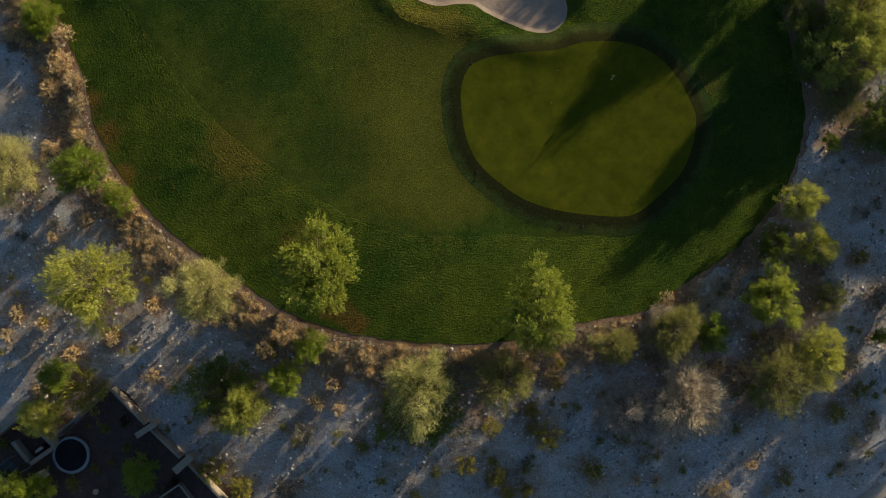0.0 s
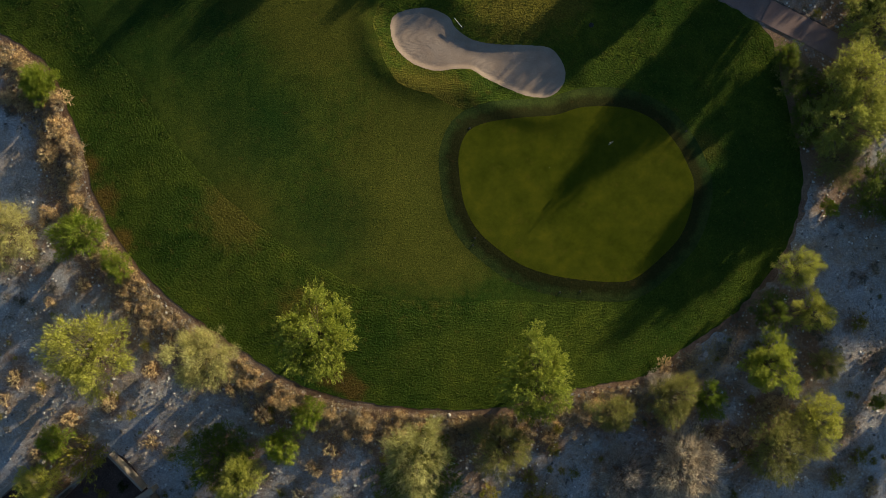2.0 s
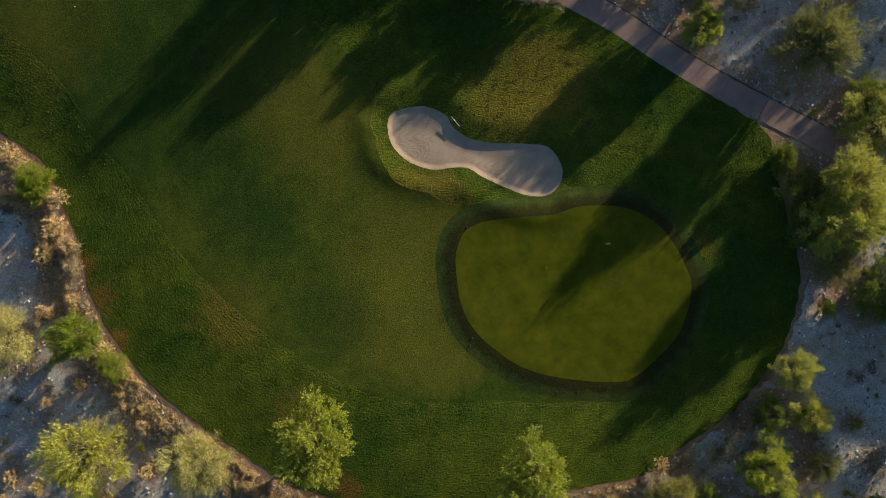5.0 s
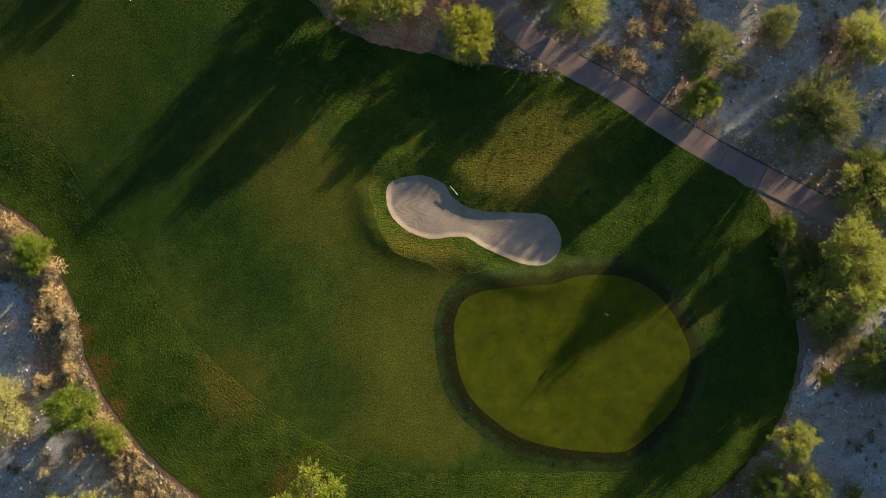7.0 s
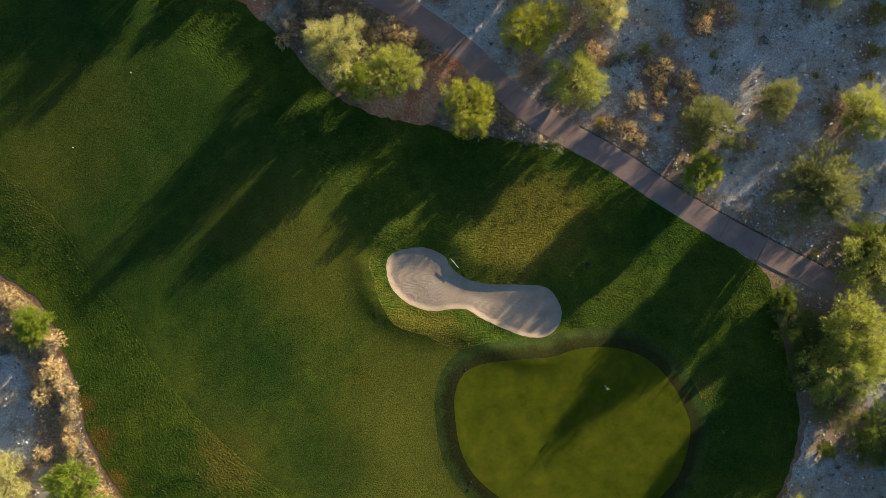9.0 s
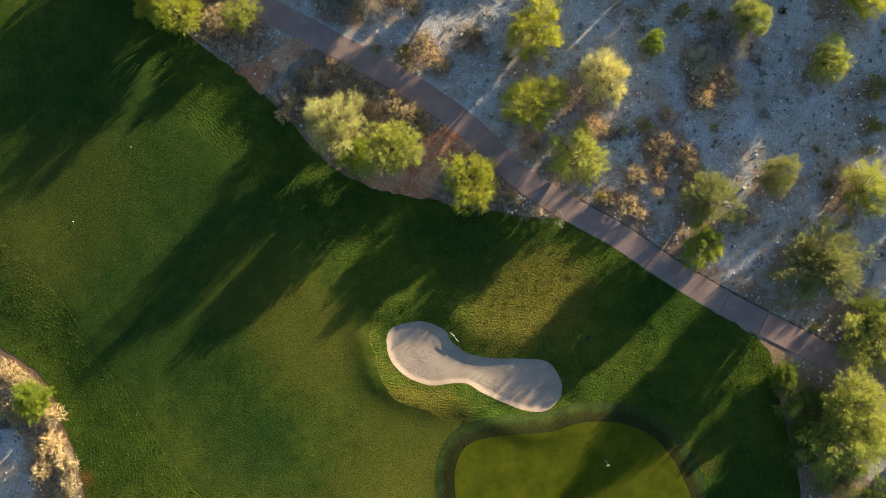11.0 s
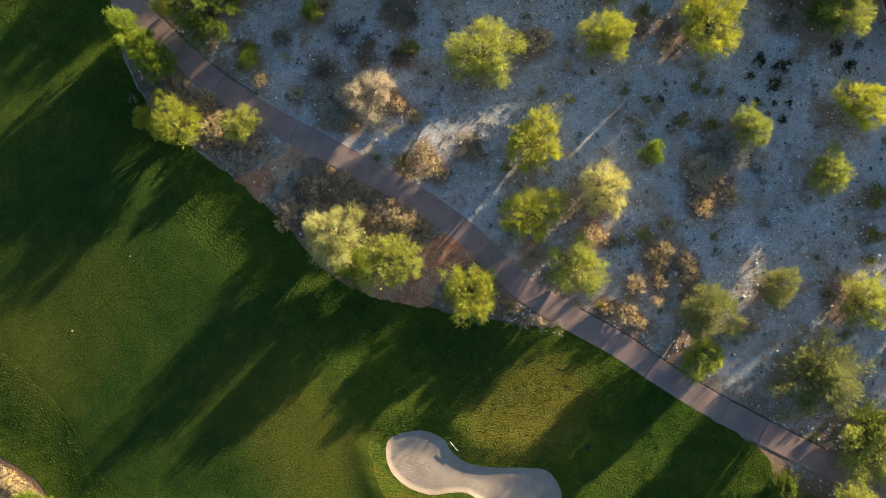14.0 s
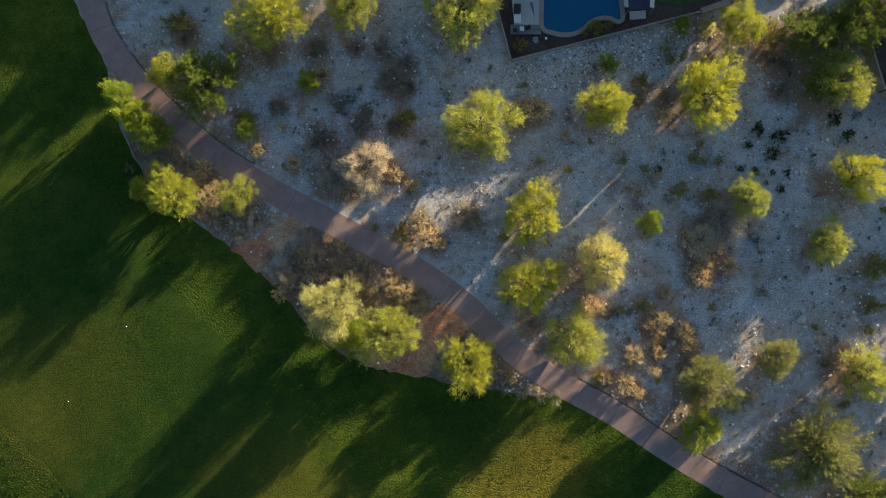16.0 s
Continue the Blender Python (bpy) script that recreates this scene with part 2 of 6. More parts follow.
# ---- the plan ----
def curve_through(points, step, closed=True):
    """A smooth line (Catmull-Rom) through a few plan points, at about that step in metres."""
    p = np.array(points, float)
    n = len(p)
    out = []
    for i in range(n if closed else n - 1):
        a, b, c, d = (p[(i + k) % n] if closed else p[min(max(i + k, 0), n - 1)] for k in (-1, 0, 1, 2))
        m = max(1, int(np.linalg.norm(c - b) / step))
        for s in np.arange(m) / m:
            out.append(0.5 * (2 * b + (c - a) * s + (2 * a - 5 * b + 4 * c - d) * s * s + (3 * b - a - 3 * c + d) * s ** 3))
    if not closed:
        out.append(p[-1])
    return np.array(out)


def side(loop, q):
    """Signed distance of plan points q from a closed loop: positive inside."""
    q = np.asarray(q, float)
    best = np.full(len(q), 1e9)
    inside = np.zeros(len(q), bool)
    for a, b in zip(loop, np.roll(loop, -1, 0)):
        ab = b - a
        s = np.clip(((q - a) @ ab) / max(ab @ ab, 1e-9), 0, 1)
        best = np.minimum(best, np.hypot(*(q - a - s[:, None] * ab).T))
        cross = (a[1] > q[:, 1]) != (b[1] > q[:, 1])
        dy = b[1] - a[1] if abs(b[1] - a[1]) > 1e-12 else 1e-12
        inside ^= cross & (q[:, 0] < (b[0] - a[0]) * (q[:, 1] - a[1]) / dy + a[0])
    return np.where(inside, best, -best)


def near_line(line, q):
    q = np.asarray(q, float)
    best = np.full(len(q), 1e9)
    for a, b in zip(line[:-1], line[1:]):
        ab = b - a
        s = np.clip(((q - a) @ ab) / max(ab @ ab, 1e-9), 0, 1)
        best = np.minimum(best, np.hypot(*(q - a - s[:, None] * ab).T))
    return best


def step01(x, a, b):
    s = np.clip((x - a) / (b - a), 0, 1)
    return s * s * (3 - 2 * s)


def ripple(q, size, seed):
    """Cheap smooth noise from a few crossing waves, about -1 to 1."""
    rng = np.random.RandomState(seed)
    h = np.zeros(len(q))
    for k in range(9):
        a, f, ph = rng.uniform(0, math.tau), rng.uniform(0.6, 1.7) / size, rng.uniform(0, math.tau)
        h += np.sin(math.tau * f * (q[:, 0] * math.cos(a) + q[:, 1] * math.sin(a)) + ph)
    return h / 4.5


def ragged(loop, amount, size, seed):
    c = np.roll(loop, -1, 0) - np.roll(loop, 1, 0)
    nrm = np.stack([c[:, 1], -c[:, 0]], 1) / np.maximum(np.hypot(c[:, 0], c[:, 1]), 1e-6)[:, None]
    return loop + nrm * (amount * ripple(loop, size, seed))[:, None]


TURF_A = [
    (-46.3, 28.8), (-44.3, 24.3), (-42.6, 19.6), (-41.6, 15.2), (-39.6, 10.8), (-36.9, 6.8), (-33.2, 2.8), (-28.5, -0.9),
    (-23.8, -4.0), (-19.1, -7.1), (-13.7, -9.3), (-7.0, -10.7), (-0.9, -11.2), (4.4, -11.2), (9.1, -10.6), (14.5, -9.1),
    (19.9, -8.1), (24.6, -7.2), (28.6, -4.2), (34.0, -0.6), (37.4, 2.8), (40.4, 6.8), (42.3, 11.5), (43.1, 16.2),
    (43.1, 16.6), (41.9, 21.9), (40.5, 27.3), (39.8, 31.3), (38.4, 33.9), (35.3, 35.9), (28.6, 39.9), (23.2, 43.6),
    (18.3, 46.6), (14.8, 48.5), (12.5, 48.3), (7.1, 49.2),
]
TURF_B = [
    (1.8, 49.9), (-2.3, 51.2), (-5.0, 51.6), (-9.0, 52.5), (-11.7, 53.8), (-14.7, 56.5), (-16.6, 58.8), (-18.6, 60.8),
    (-21.0, 63.3), (-23.3, 65.3), (-25.0, 66.5), (-27.3, 68.1), (-30.6, 70.8), (-33.3, 73.1), (-34.8, 75.4), (-36.3, 78.1),
    (-37.7, 81.7), (-38.2, 85.1), (-39.0, 87.7), (-40.7, 91.1), (-42.5, 95.0), (-44.7, 100.4), (-47.3, 108.3), (-51.3, 121.6),
    (-71.3, 128.2), (-77.9, 94.9), (-74.6, 48.3), (-71.8, 41.1), (-61.8, 37.1), (-55.8, 34.8), (-51.1, 32.6), (-47.7, 30.4),
]
FAIR_PTS = [
    (-44.0, 37.7), (-40.6, 32.3), (-36.9, 28.3), (-33.9, 23.6), (-30.5, 18.9), (-27.8, 15.9), (-24.5, 12.8), (-19.8, 9.1),
    (-15.1, 6.1), (-11.0, 3.8), (-5.6, 1.9), (1.1, 1.5), (7.8, 1.7), (14.5, 1.5), (19.9, 2.1), (21.2, 4.1),
    (14.5, 7.5), (7.8, 14.2), (4.4, 20.9), (4.5, 23.2), (-0.9, 25.5), (-5.6, 27.8), (-7.9, 33.9), (-7.6, 37.9),
    (-11.6, 43.2), (-17.0, 47.6), (-23.7, 53.9), (-29.8, 59.9), (-34.6, 66.4), (-42.6, 75.1), (-49.3, 82.4), (-56.6, 91.0),
    (-64.6, 101.6), (-73.3, 95.0), (-69.9, 68.3), (-61.3, 53.7), (-59.2, 52.5), (-51.8, 46.1), (-48.4, 42.8), (-44.4, 39.1),
    (-40.4, 32.8),
]
GREEN_PTS = [
    (2.1, 17.2), (2.3, 19.6), (3.4, 21.6), (5.8, 22.6), (9.8, 23.1), (13.5, 23.4), (16.5, 24.3), (19.6, 24.5),
    (22.6, 24.1), (25.6, 22.6), (28.0, 19.9), (29.4, 17.2), (30.0, 15.2), (29.6, 12.2), (28.3, 9.1), (25.9, 6.5),
    (23.3, 4.4), (21.2, 3.8), (17.2, 4.0), (13.2, 4.6), (9.8, 5.7), (7.1, 7.4), (4.4, 9.8), (2.8, 12.8),
]
BUNKER_PTS = [
    (-6.0, 33.9), (-5.2, 35.5), (-1.9, 36.2), (0.8, 35.2), (1.8, 33.7), (3.8, 32.4), (6.5, 31.9), (10.5, 31.8),
    (12.9, 31.5), (14.2, 30.2), (14.8, 28.6), (14.4, 26.9), (12.9, 25.7), (10.5, 25.7), (7.8, 26.7), (5.2, 27.9),
    (3.5, 28.9), (1.5, 28.9), (-0.9, 28.7), (-3.6, 29.7), (-5.4, 31.5),
]
PATH_PTS = [
    (-44.7, 105.7), (-43.0, 100.4), (-40.7, 95.1), (-39.2, 91.1), (-37.0, 87.7), (-34.3, 84.4), (-31.3, 81.4), (-27.9, 78.3),
    (-24.3, 75.7), (-19.3, 72.6), (-14.0, 69.8), (-8.7, 67.0), (-3.3, 64.0), (3.1, 59.6), (6.8, 56.0), (10.5, 52.7),
    (15.2, 49.7), (21.2, 46.4), (26.3, 43.0), (31.3, 39.9), (38.0, 36.3), (44.1, 33.2), (50.8, 29.7), (58.2, 26.0),
    (69.0, 20.6),
]
DIRT_A = [
    (-24.1, 65.8), (-21.3, 67.1), (-18.7, 68.8), (-16.0, 70.3), (-14.8, 69.3), (-16.6, 67.1), (-18.6, 65.5), (-20.0, 63.8),
    (-21.0, 63.0), (-23.0, 65.0),
]
DIRT_B = [
    (-9.0, 53.3), (-5.6, 55.3), (-2.3, 57.3), (0.4, 59.4), (2.4, 60.0), (4.8, 56.7), (1.7, 54.7), (0.1, 53.3),
    (-0.6, 51.0), (-2.6, 50.8), (-5.0, 51.3), (-8.3, 52.1),
]
ISLANDS = [
    [(-36.5, 81.4), (-33.9, 79.6), (-31.3, 77.6), (-28.0, 75.0), (-24.7, 72.6), (-22.0, 71.0), (-24.3, 68.8), (-25.6, 67.1), (-27.3, 68.5), (-30.5, 71.0), (-33.2, 73.2), (-34.5, 75.6), (-35.9, 77.9)],
    [(-18.0, 61.5), (-16.0, 66.5), (-14.5, 68.4), (-11.3, 68.0), (-7.3, 65.7), (-3.3, 63.0), (-0.3, 60.8), (-1.6, 58.9), (-4.6, 56.2), (-7.3, 54.4), (-9.8, 53.8), (-12.3, 55.2), (-15.0, 57.7)],
    [(1.8, 50.7), (5.1, 53.3), (7.1, 54.0), (9.5, 51.9), (12.5, 49.8), (14.2, 48.7), (11.1, 48.5), (7.1, 49.6)],
]


def lie(q):
    """The broad rise of the ground towards the south end of the turf."""
    q = np.asarray(q, float)
    return 2.3 * np.exp(-((q[:, 0] + 10) / 42) ** 2 - ((q[:, 1] + 6) / 28) ** 2) * step01(q[:, 1], -70, -8)


def settle(points):
    """Plan points taken as if on level ground, drawn in to where they lie on the rise."""
    p = np.array(points, float)
    k = lie(p) / EYE
    p[:, 0] *= 1 - k
    p[:, 1] -= (p[:, 1] - np.clip(p[:, 1], 0, METRES)) * k
    return p


TURF_LOOP = ragged(curve_through(settle(TURF_A + TURF_B), 0.5), 0.16, 2.0, 3)
FAIR_LOOP = ragged(curve_through(settle(FAIR_PTS), 0.8), 0.12, 3.0, 5)
GREEN_LOOP = curve_through(settle(GREEN_PTS), 0.4)
BUNKER_LOOP = ragged(curve_through(settle(BUNKER_PTS), 0.25), 0.03, 1.0, 6)
PATH_LINE = curve_through(PATH_PTS, 0.6, False)
PATH_HALF = 1.45


def field(measure_of, line, lo, hi, cell):
    """A lookup of a line's distances on a grid over the plan, blended between the grid's points."""
    nx, ny = int((hi[0] - lo[0]) / cell) + 1, int((hi[1] - lo[1]) / cell) + 1
    gx, gy = np.meshgrid(lo[0] + cell * np.arange(nx), lo[1] + cell * np.arange(ny), indexing="ij")
    grid = measure_of(line, np.stack([gx.ravel(), gy.ravel()], 1)).reshape(nx, ny)

    def at(q):
        p = (np.asarray(q, float) - lo) / cell
        x, y = np.clip(p[:, 0], 0, nx - 1.001), np.clip(p[:, 1], 0, ny - 1.001)
        i, j = x.astype(int), y.astype(int)
        a, b = x - i, y - j
        return (grid[i, j] * (1 - a) + grid[i + 1, j] * a) * (1 - b) + (grid[i, j + 1] * (1 - a) + grid[i + 1, j + 1] * a) * b
    return at


TURF_AT = field(side, TURF_LOOP[::3], (-95, -80), (100, 155), 0.6)
PATH_AT = field(near_line, PATH_LINE[::2], (-60, 10), (75, 115), 0.5)
GREEN_AT = field(side, GREEN_LOOP[::2], (-14, -12), (46, 41), 0.25)
BUNKER_AT = field(side, BUNKER_LOOP[::2], (-17, 14), (26, 48), 0.2)


def height(q):
    """The lie of the land in metres."""
    q = np.asarray(q, float)
    turf, g, bk = TURF_AT(q), GREEN_AT(q), BUNKER_AT(q)
    calm = step01(PATH_AT(q), 1.8, 5.0)
    inland = step01(turf, 0.0, 10.0) * (1 - step01(g, -12, 0))
    u, w = -(q[:, 0] + q[:, 1]) / math.sqrt(2) + 14.0, (q[:, 0] - q[:, 1]) / math.sqrt(2) + 46.0
    h = lie(q) + 0.65 * np.exp(-(u / np.where(u < 0, 16.0, 26.0)) ** 2 - (w / 42.0) ** 2) * inland     # long low ridge of the fairway
    h += (0.10 * ripple(q, 26, 11) + 0.022 * ripple(q, 8, 13)) * step01(turf, 0.0, 6.0) * (1 - step01(g, -4, 0) * 0.7)
    h += 0.26 * step01(g, -3.2, 0.4)                                   # raised putting green
    away = np.clip(-bk, 0, 9)
    ne = ((q[:, 0] - 5.5) * 0.35 + (q[:, 1] - 30.6) * 0.94)            # uphill side of the bunker
    h += 0.30 * np.exp(-((away - 2.3) / 1.5) ** 2) * step01(-ne, -0.6, 2.0)
    h += 0.18 * np.exp(-((away - 2.2) / 2.1) ** 2) * step01(ne, -0.3, 1.6)
    h -= 0.20 * step01(bk, -3.0, 0.0)                                  # the bowl round the bunker
    h -= 0.17 * step01(bk, -0.06, 0.6) + 0.06 * step01(bk, 0.3, 2.4)
    desert = step01(-turf, 0.4, 4.0) * calm
    h += desert * (0.10 * ripple(q, 11, 21) + 0.06 * ripple(q, 2.6, 22))
    return h


def ground_z(x, y):
    return float(height([(x, y)])[0])


# worn and lush spots of the grass: x, y, radius, kind (0 dry, 1 lush and plain darker green, 2 bare earth)
SPOTS = [
    (-5, 15, 9, 0), (0, 9, 6, 0), (-2, 24, 5, 0), (-43, 52, 7, 0), (-46, 45, 6, 0), (-22, 40, 6, 0), (-14, 34, 6, 0), (-24, 12, 4, 0), (9, 38, 6, 0), (14, 40, 4, 0),
    # the western spots of kind 1 darken the left of the fairway
    (-12, 11, 4.5, 1), (-22, 22, 6, 1), (-28, 34, 6, 1), (-24, 46, 7, 1), (-40, 70, 8, 1), (-35, 43, 8, 1), (-40, 60, 9, 1), (-38, 35, 7, 1), (-50, 55, 6, 1), (-30, 52, 7, 1), (-52, 40, 5, 1), (4, 44, 5, 1), (34, 14, 7, 1),
    (-39.8, 13.5, 1.8, 2), (-41.6, 17.5, 1.4, 2), (-12.7, -6.6, 1.9, 2), (-37.3, 8.6, 1.4, 2), (31, 19.5, 2.0, 0), (-16, 0, 3, 0), (-10, -8.6, 1.4, 2),
]


def wear(q, name):
    out = np.zeros((len(q), 4))
    out[:, 3] = 1
    for x, y, r, kind in SPOTS:
        out[:, kind] += np.exp(-(np.hypot(q[:, 0] - x, q[:, 1] - y) / r) ** 2)
    # collar: the first channel darkens it towards the putting green
    if name == "collar_turf":
        out[:, 0] = step01(GREEN_AT(q), -2.3, -0.1)
        out[:, 1] = 0
    return np.clip(out, 0, 1)


def sheet(name, outer, holes, step, lift, material, label, inner_drop=0.0, seed=1):
    """A piece of ground inside a loop, without its holes, that follows the lie of the land."""
    from mathutils.geometry import delaunay_2d_cdt
    lo, hi = outer.min(0), outer.max(0)
    rng = np.random.RandomState(seed)
    gx, gy = np.meshgrid(np.arange(lo[0], hi[0], step), np.arange(lo[1], hi[1], step))
    q = np.stack([gx.ravel(), gy.ravel()], 1) + rng.uniform(-0.25, 0.25, (gx.size, 2)) * step
    q = q[side(outer, q) > step * 0.4]
    for hl in holes:
        q = q[side(hl, q) < -step * 0.3]
    pts, edges = [tuple(p) for p in q], []
    for lp in (outer, *holes):
        s = len(pts)
        pts += [tuple(p) for p in lp]
        edges += [(s + i, s + (i + 1) % len(lp)) for i in range(len(lp))]
    v, _, f, *_ = delaunay_2d_cdt([Vector(p) for p in pts], edges, [], 0, 1e-4)
    v = np.array([tuple(p) for p in v])
    f = np.array([t for t in f if len(t) == 3])
    mid = v[f].mean(1)
    keep = side(outer, mid) > 0
    for hl in holes:
        keep &= side(hl, mid) < 0
    f = f[keep]
    z = height(v) + lift
    me = bpy.data.meshes.new(name)
    me.from_pydata(np.column_stack([v, z]).tolist(), [], f.tolist())
    me.polygons.foreach_set("use_smooth", [True] * len(me.polygons))
    me.materials.append(material)
    if "turf" in name:
        paint = me.attributes.new("wear", "FLOAT_COLOR", "POINT")
        paint.data.foreach_set("color", wear(v, name).ravel())
        rows = me.attributes.new("row", "FLOAT", "POINT")
        rows.data.foreach_set("value", TURF_AT(v))
    bm = bmesh.new()
    bm.from_mesh(me)
    loose = [w for w in bm.verts if not w.link_faces]
    bmesh.ops.delete(bm, geom=loose, context="VERTS")
    bmesh.ops.recalc_face_normals(bm, faces=bm.faces)
    if sum(w.normal.z for w in list(bm.verts)[:50]) < 0:
        bmesh.ops.reverse_faces(bm, faces=bm.faces)
    bm.to_mesh(me)
    bm.free()
    return tagged(new(name, me), label, name.split("_")[-1], kind="structure")


def shrink(loop, by):
    c = np.roll(loop, -1, 0) - np.roll(loop, 1, 0)
    nrm = np.stack([-c[:, 1], c[:, 0]], 1) / np.maximum(np.hypot(c[:, 0], c[:, 1]), 1e-6)[:, None]
    turn = np.sum(loop[:, 0] * np.roll(loop[:, 1], -1) - np.roll(loop[:, 0], -1) * loop[:, 1])
    return loop + nrm * by * (1 if turn > 0 else -1)


def part(name, bm, material, parent, label="", smooth=False):
    """Links a bmesh as one mesh object under a thing or part."""
    me = bpy.data.meshes.new(name)
    if smooth:
        for f in bm.faces:
            f.smooth = True
    bm.to_mesh(me)
    bm.free()
    me.materials.append(material)
    ob = new(name, me)
    ob.parent = parent
    return tagged(ob, label)


# ---- where the plants stand: x, y, crown radius, height ----
SITES = {}
SITES.setdefault("green", []).extend([
    (-47.4, 27.3, 2.15, 2.6), (-42.2, 9.4, 3.16, 4.5), (-37.9, 5.8, 1.81, 2.6), (-44.9, -14.7, 2.02, 4), (-18.3, -15, 2.15, 4.2),
    (-15.4, -11.4, 1.88, 3.9), (-35.4, -26.3, 2.22, 2.6), (-49.8, -28.2, 2.69, 4.8), (-47.1, -27.9, 2.02, 2.6), (31.1, -9.8, 2.02, 4),
    (51, -10.2, 0.94, 2.8), (-9.8, 55.6, 2.42, 3), (-47.2, 26.8, 2.08, 2.5), (45.9, 12.6, 1.08, 1.6), (-35.9, 83.2, 1.75, 5.2),
    (-34, 80.6, 2.42, 5.6), (-31.9, 79.1, 2.15, 5), (-14.8, 85.2, 1.21, 2.6), (-22, 79.7, 1.34, 2.7), (25, 68.8, 1.55, 2.8),
])
SITES.setdefault("green", []).extend([
    (28.6, 91.9, 1.14, 2.4), (20, 87.3, 1.14, 2.4),
])
SITES.setdefault("cream", []).extend([
    (-49.9, 9.2, 3.7, 6), (-27.4, -4.8, 3.83, 6.1), (-2.9, -16, 4.3, 6.3), (-11.8, 59, 3.63, 5.9), (19.1, 64.3, 2.96, 5.1),
    (31.7, 91.7, 1.14, 1.5),
])
SITES.setdefault("lime", []).extend([
    (-14.4, -2.3, 4.97, 6.4), (11.1, -6.8, 4.7, 6), (37.8, -5.5, 3.36, 5.4), (30.6, 45.2, 2.6, 4.0),
])
SITES.setdefault("mesq", []).extend([
    (38.1, 0.7, 2.42, 4.5), (-2.6, -18.5, 4.84, 3.6), (-25.5, -16.3, 4.03, 4.6), (51.7, 14.2, 4.3, 3.8), (40.4, 30, 1.61, 3),
    (50.1, 37.1, 3.09, 2.8), (43.5, 26, 2.96, 2.2), (43, 22.1, 2.55, 2.2), (40.5, 30.3, 1.61, 1.6), (-26.3, 84.7, 4.17, 6.2),
    (48.1, 91.7, 3.76, 6.2), (42.8, 90.4, 3.36, 5), (44.4, 84.9, 2.28, 3.6),
])
SITES.setdefault("palo", []).extend([
    (-40, -3.9, 5.11, 7.6), (-46.4, -19.3, 2.42, 4.5), (-22.8, -18.2, 2.82, 6.2), (41.3, 5.4, 2.55, 4.6), (43, 0.3, 2.42, 4.5),
    (43.4, -12, 3.02, 5.2), (47.8, 27.2, 3.9, 6.3), (46.3, 22.8, 4.3, 6.1), (16.1, 55.4, 3.36, 4.3), (-5.2, 56.1, 3.56, 5.8),
    (51.1, 22.7, 2.02, 4), (49.3, 51.6, 2.96, 5.1), (51, 34, 4.44, 3.8), (-9.7, 94.1, 3.36, 5.6), (2.9, 93.1, 4.17, 6.5),
    (-22.9, 72, 2.22, 3), (5.1, 79.9, 4.17, 6.5), (45, 66.5, 2.42, 4.5), (46.6, 85.1, 3.23, 5), (36.1, 71.7, 2.28, 4.3),
])
SITES.setdefault("olive", []).extend([
    (7, -15, 3.36, 5.6), (20.1, -11.3, 2.22, 4.3), (26.8, -9.6, 2.96, 5.1), (39, -15, 3.9, 6.2), (44.7, -5.5, 2.02, 4),
    (31.4, 50.6, 3.6, 5.2), (39.2, 53.3, 2.4, 4.6), (41.6, 28, 2.28, 1.8), (46.5, 18, 2.82, 2.4),
])
SITES.setdefault("peaked", []).extend([(43.6, 43.2, 5.0, 7.1)])
SITES.setdefault("creo", []).extend([
    (49.1, -0.9, 1.21, 1.8), (2.7, -25.3, 1.34, 2), (6.3, -26.8, 1.34, 2), (12.4, -21.9, 1.88, 2.7), (13.4, -15.8, 0.94, 1.5),
    (17.7, -25.9, 1.48, 2.1), (-26.9, -25.8, 1.75, 2.5), (-23.6, -27.9, 1.61, 2.3), (9.8, -25.9, 0.74, 1.2), (9.8, -28.5, 1.01, 1.6),
    (7.7, -28.7, 1.01, 1.6), (-3.3, -29.2, 0.81, 1.3), (-0.9, -26.3, 0.87, 1.4), (15.7, -18.7, 0.67, 1.1), (-9.6, -23.3, 0.94, 1.5),
    (-7.3, -27.3, 0.81, 1.3), (40.5, -27, 0.94, 1.5), (46.4, -19.3, 1.21, 1.8), (49.1, -16.6, 1.08, 1.6), (30.5, -13.6, 0.81, 1.3),
])
SITES.setdefault("creo", []).extend([
    (34.5, -21.3, 0.67, 1.1), (-41.4, -16.5, 2.55, 3.5), (36.4, -16.6, 1.34, 2), (21.1, -22.3, 0.81, 1.3), (18.5, -22.7, 0.6, 1.1),
    (10.4, -21.3, 0.81, 1.3), (5.7, -21, 1.21, 1.8), (10.4, -19, 1.08, 1.6), (21.8, 58.7, 0.67, 1.1), (24.4, 59.3, 1.08, 1.6),
    (19.1, 51, 0.67, 1.1), (45.9, 52.4, 0.54, 1), (51, 59.3, 1.21, 1.8), (50.8, 56.4, 0.81, 1.3), (-30.4, 92.1, 1.34, 2),
    (-3.3, 81, 1.41, 2.1), (39, 91, 1.88, 1.8), (24.1, 85.5, 1.01, 1.6), (26.8, 89.4, 0.87, 1.4), (27.5, 88.1, 0.81, 1.3),
])
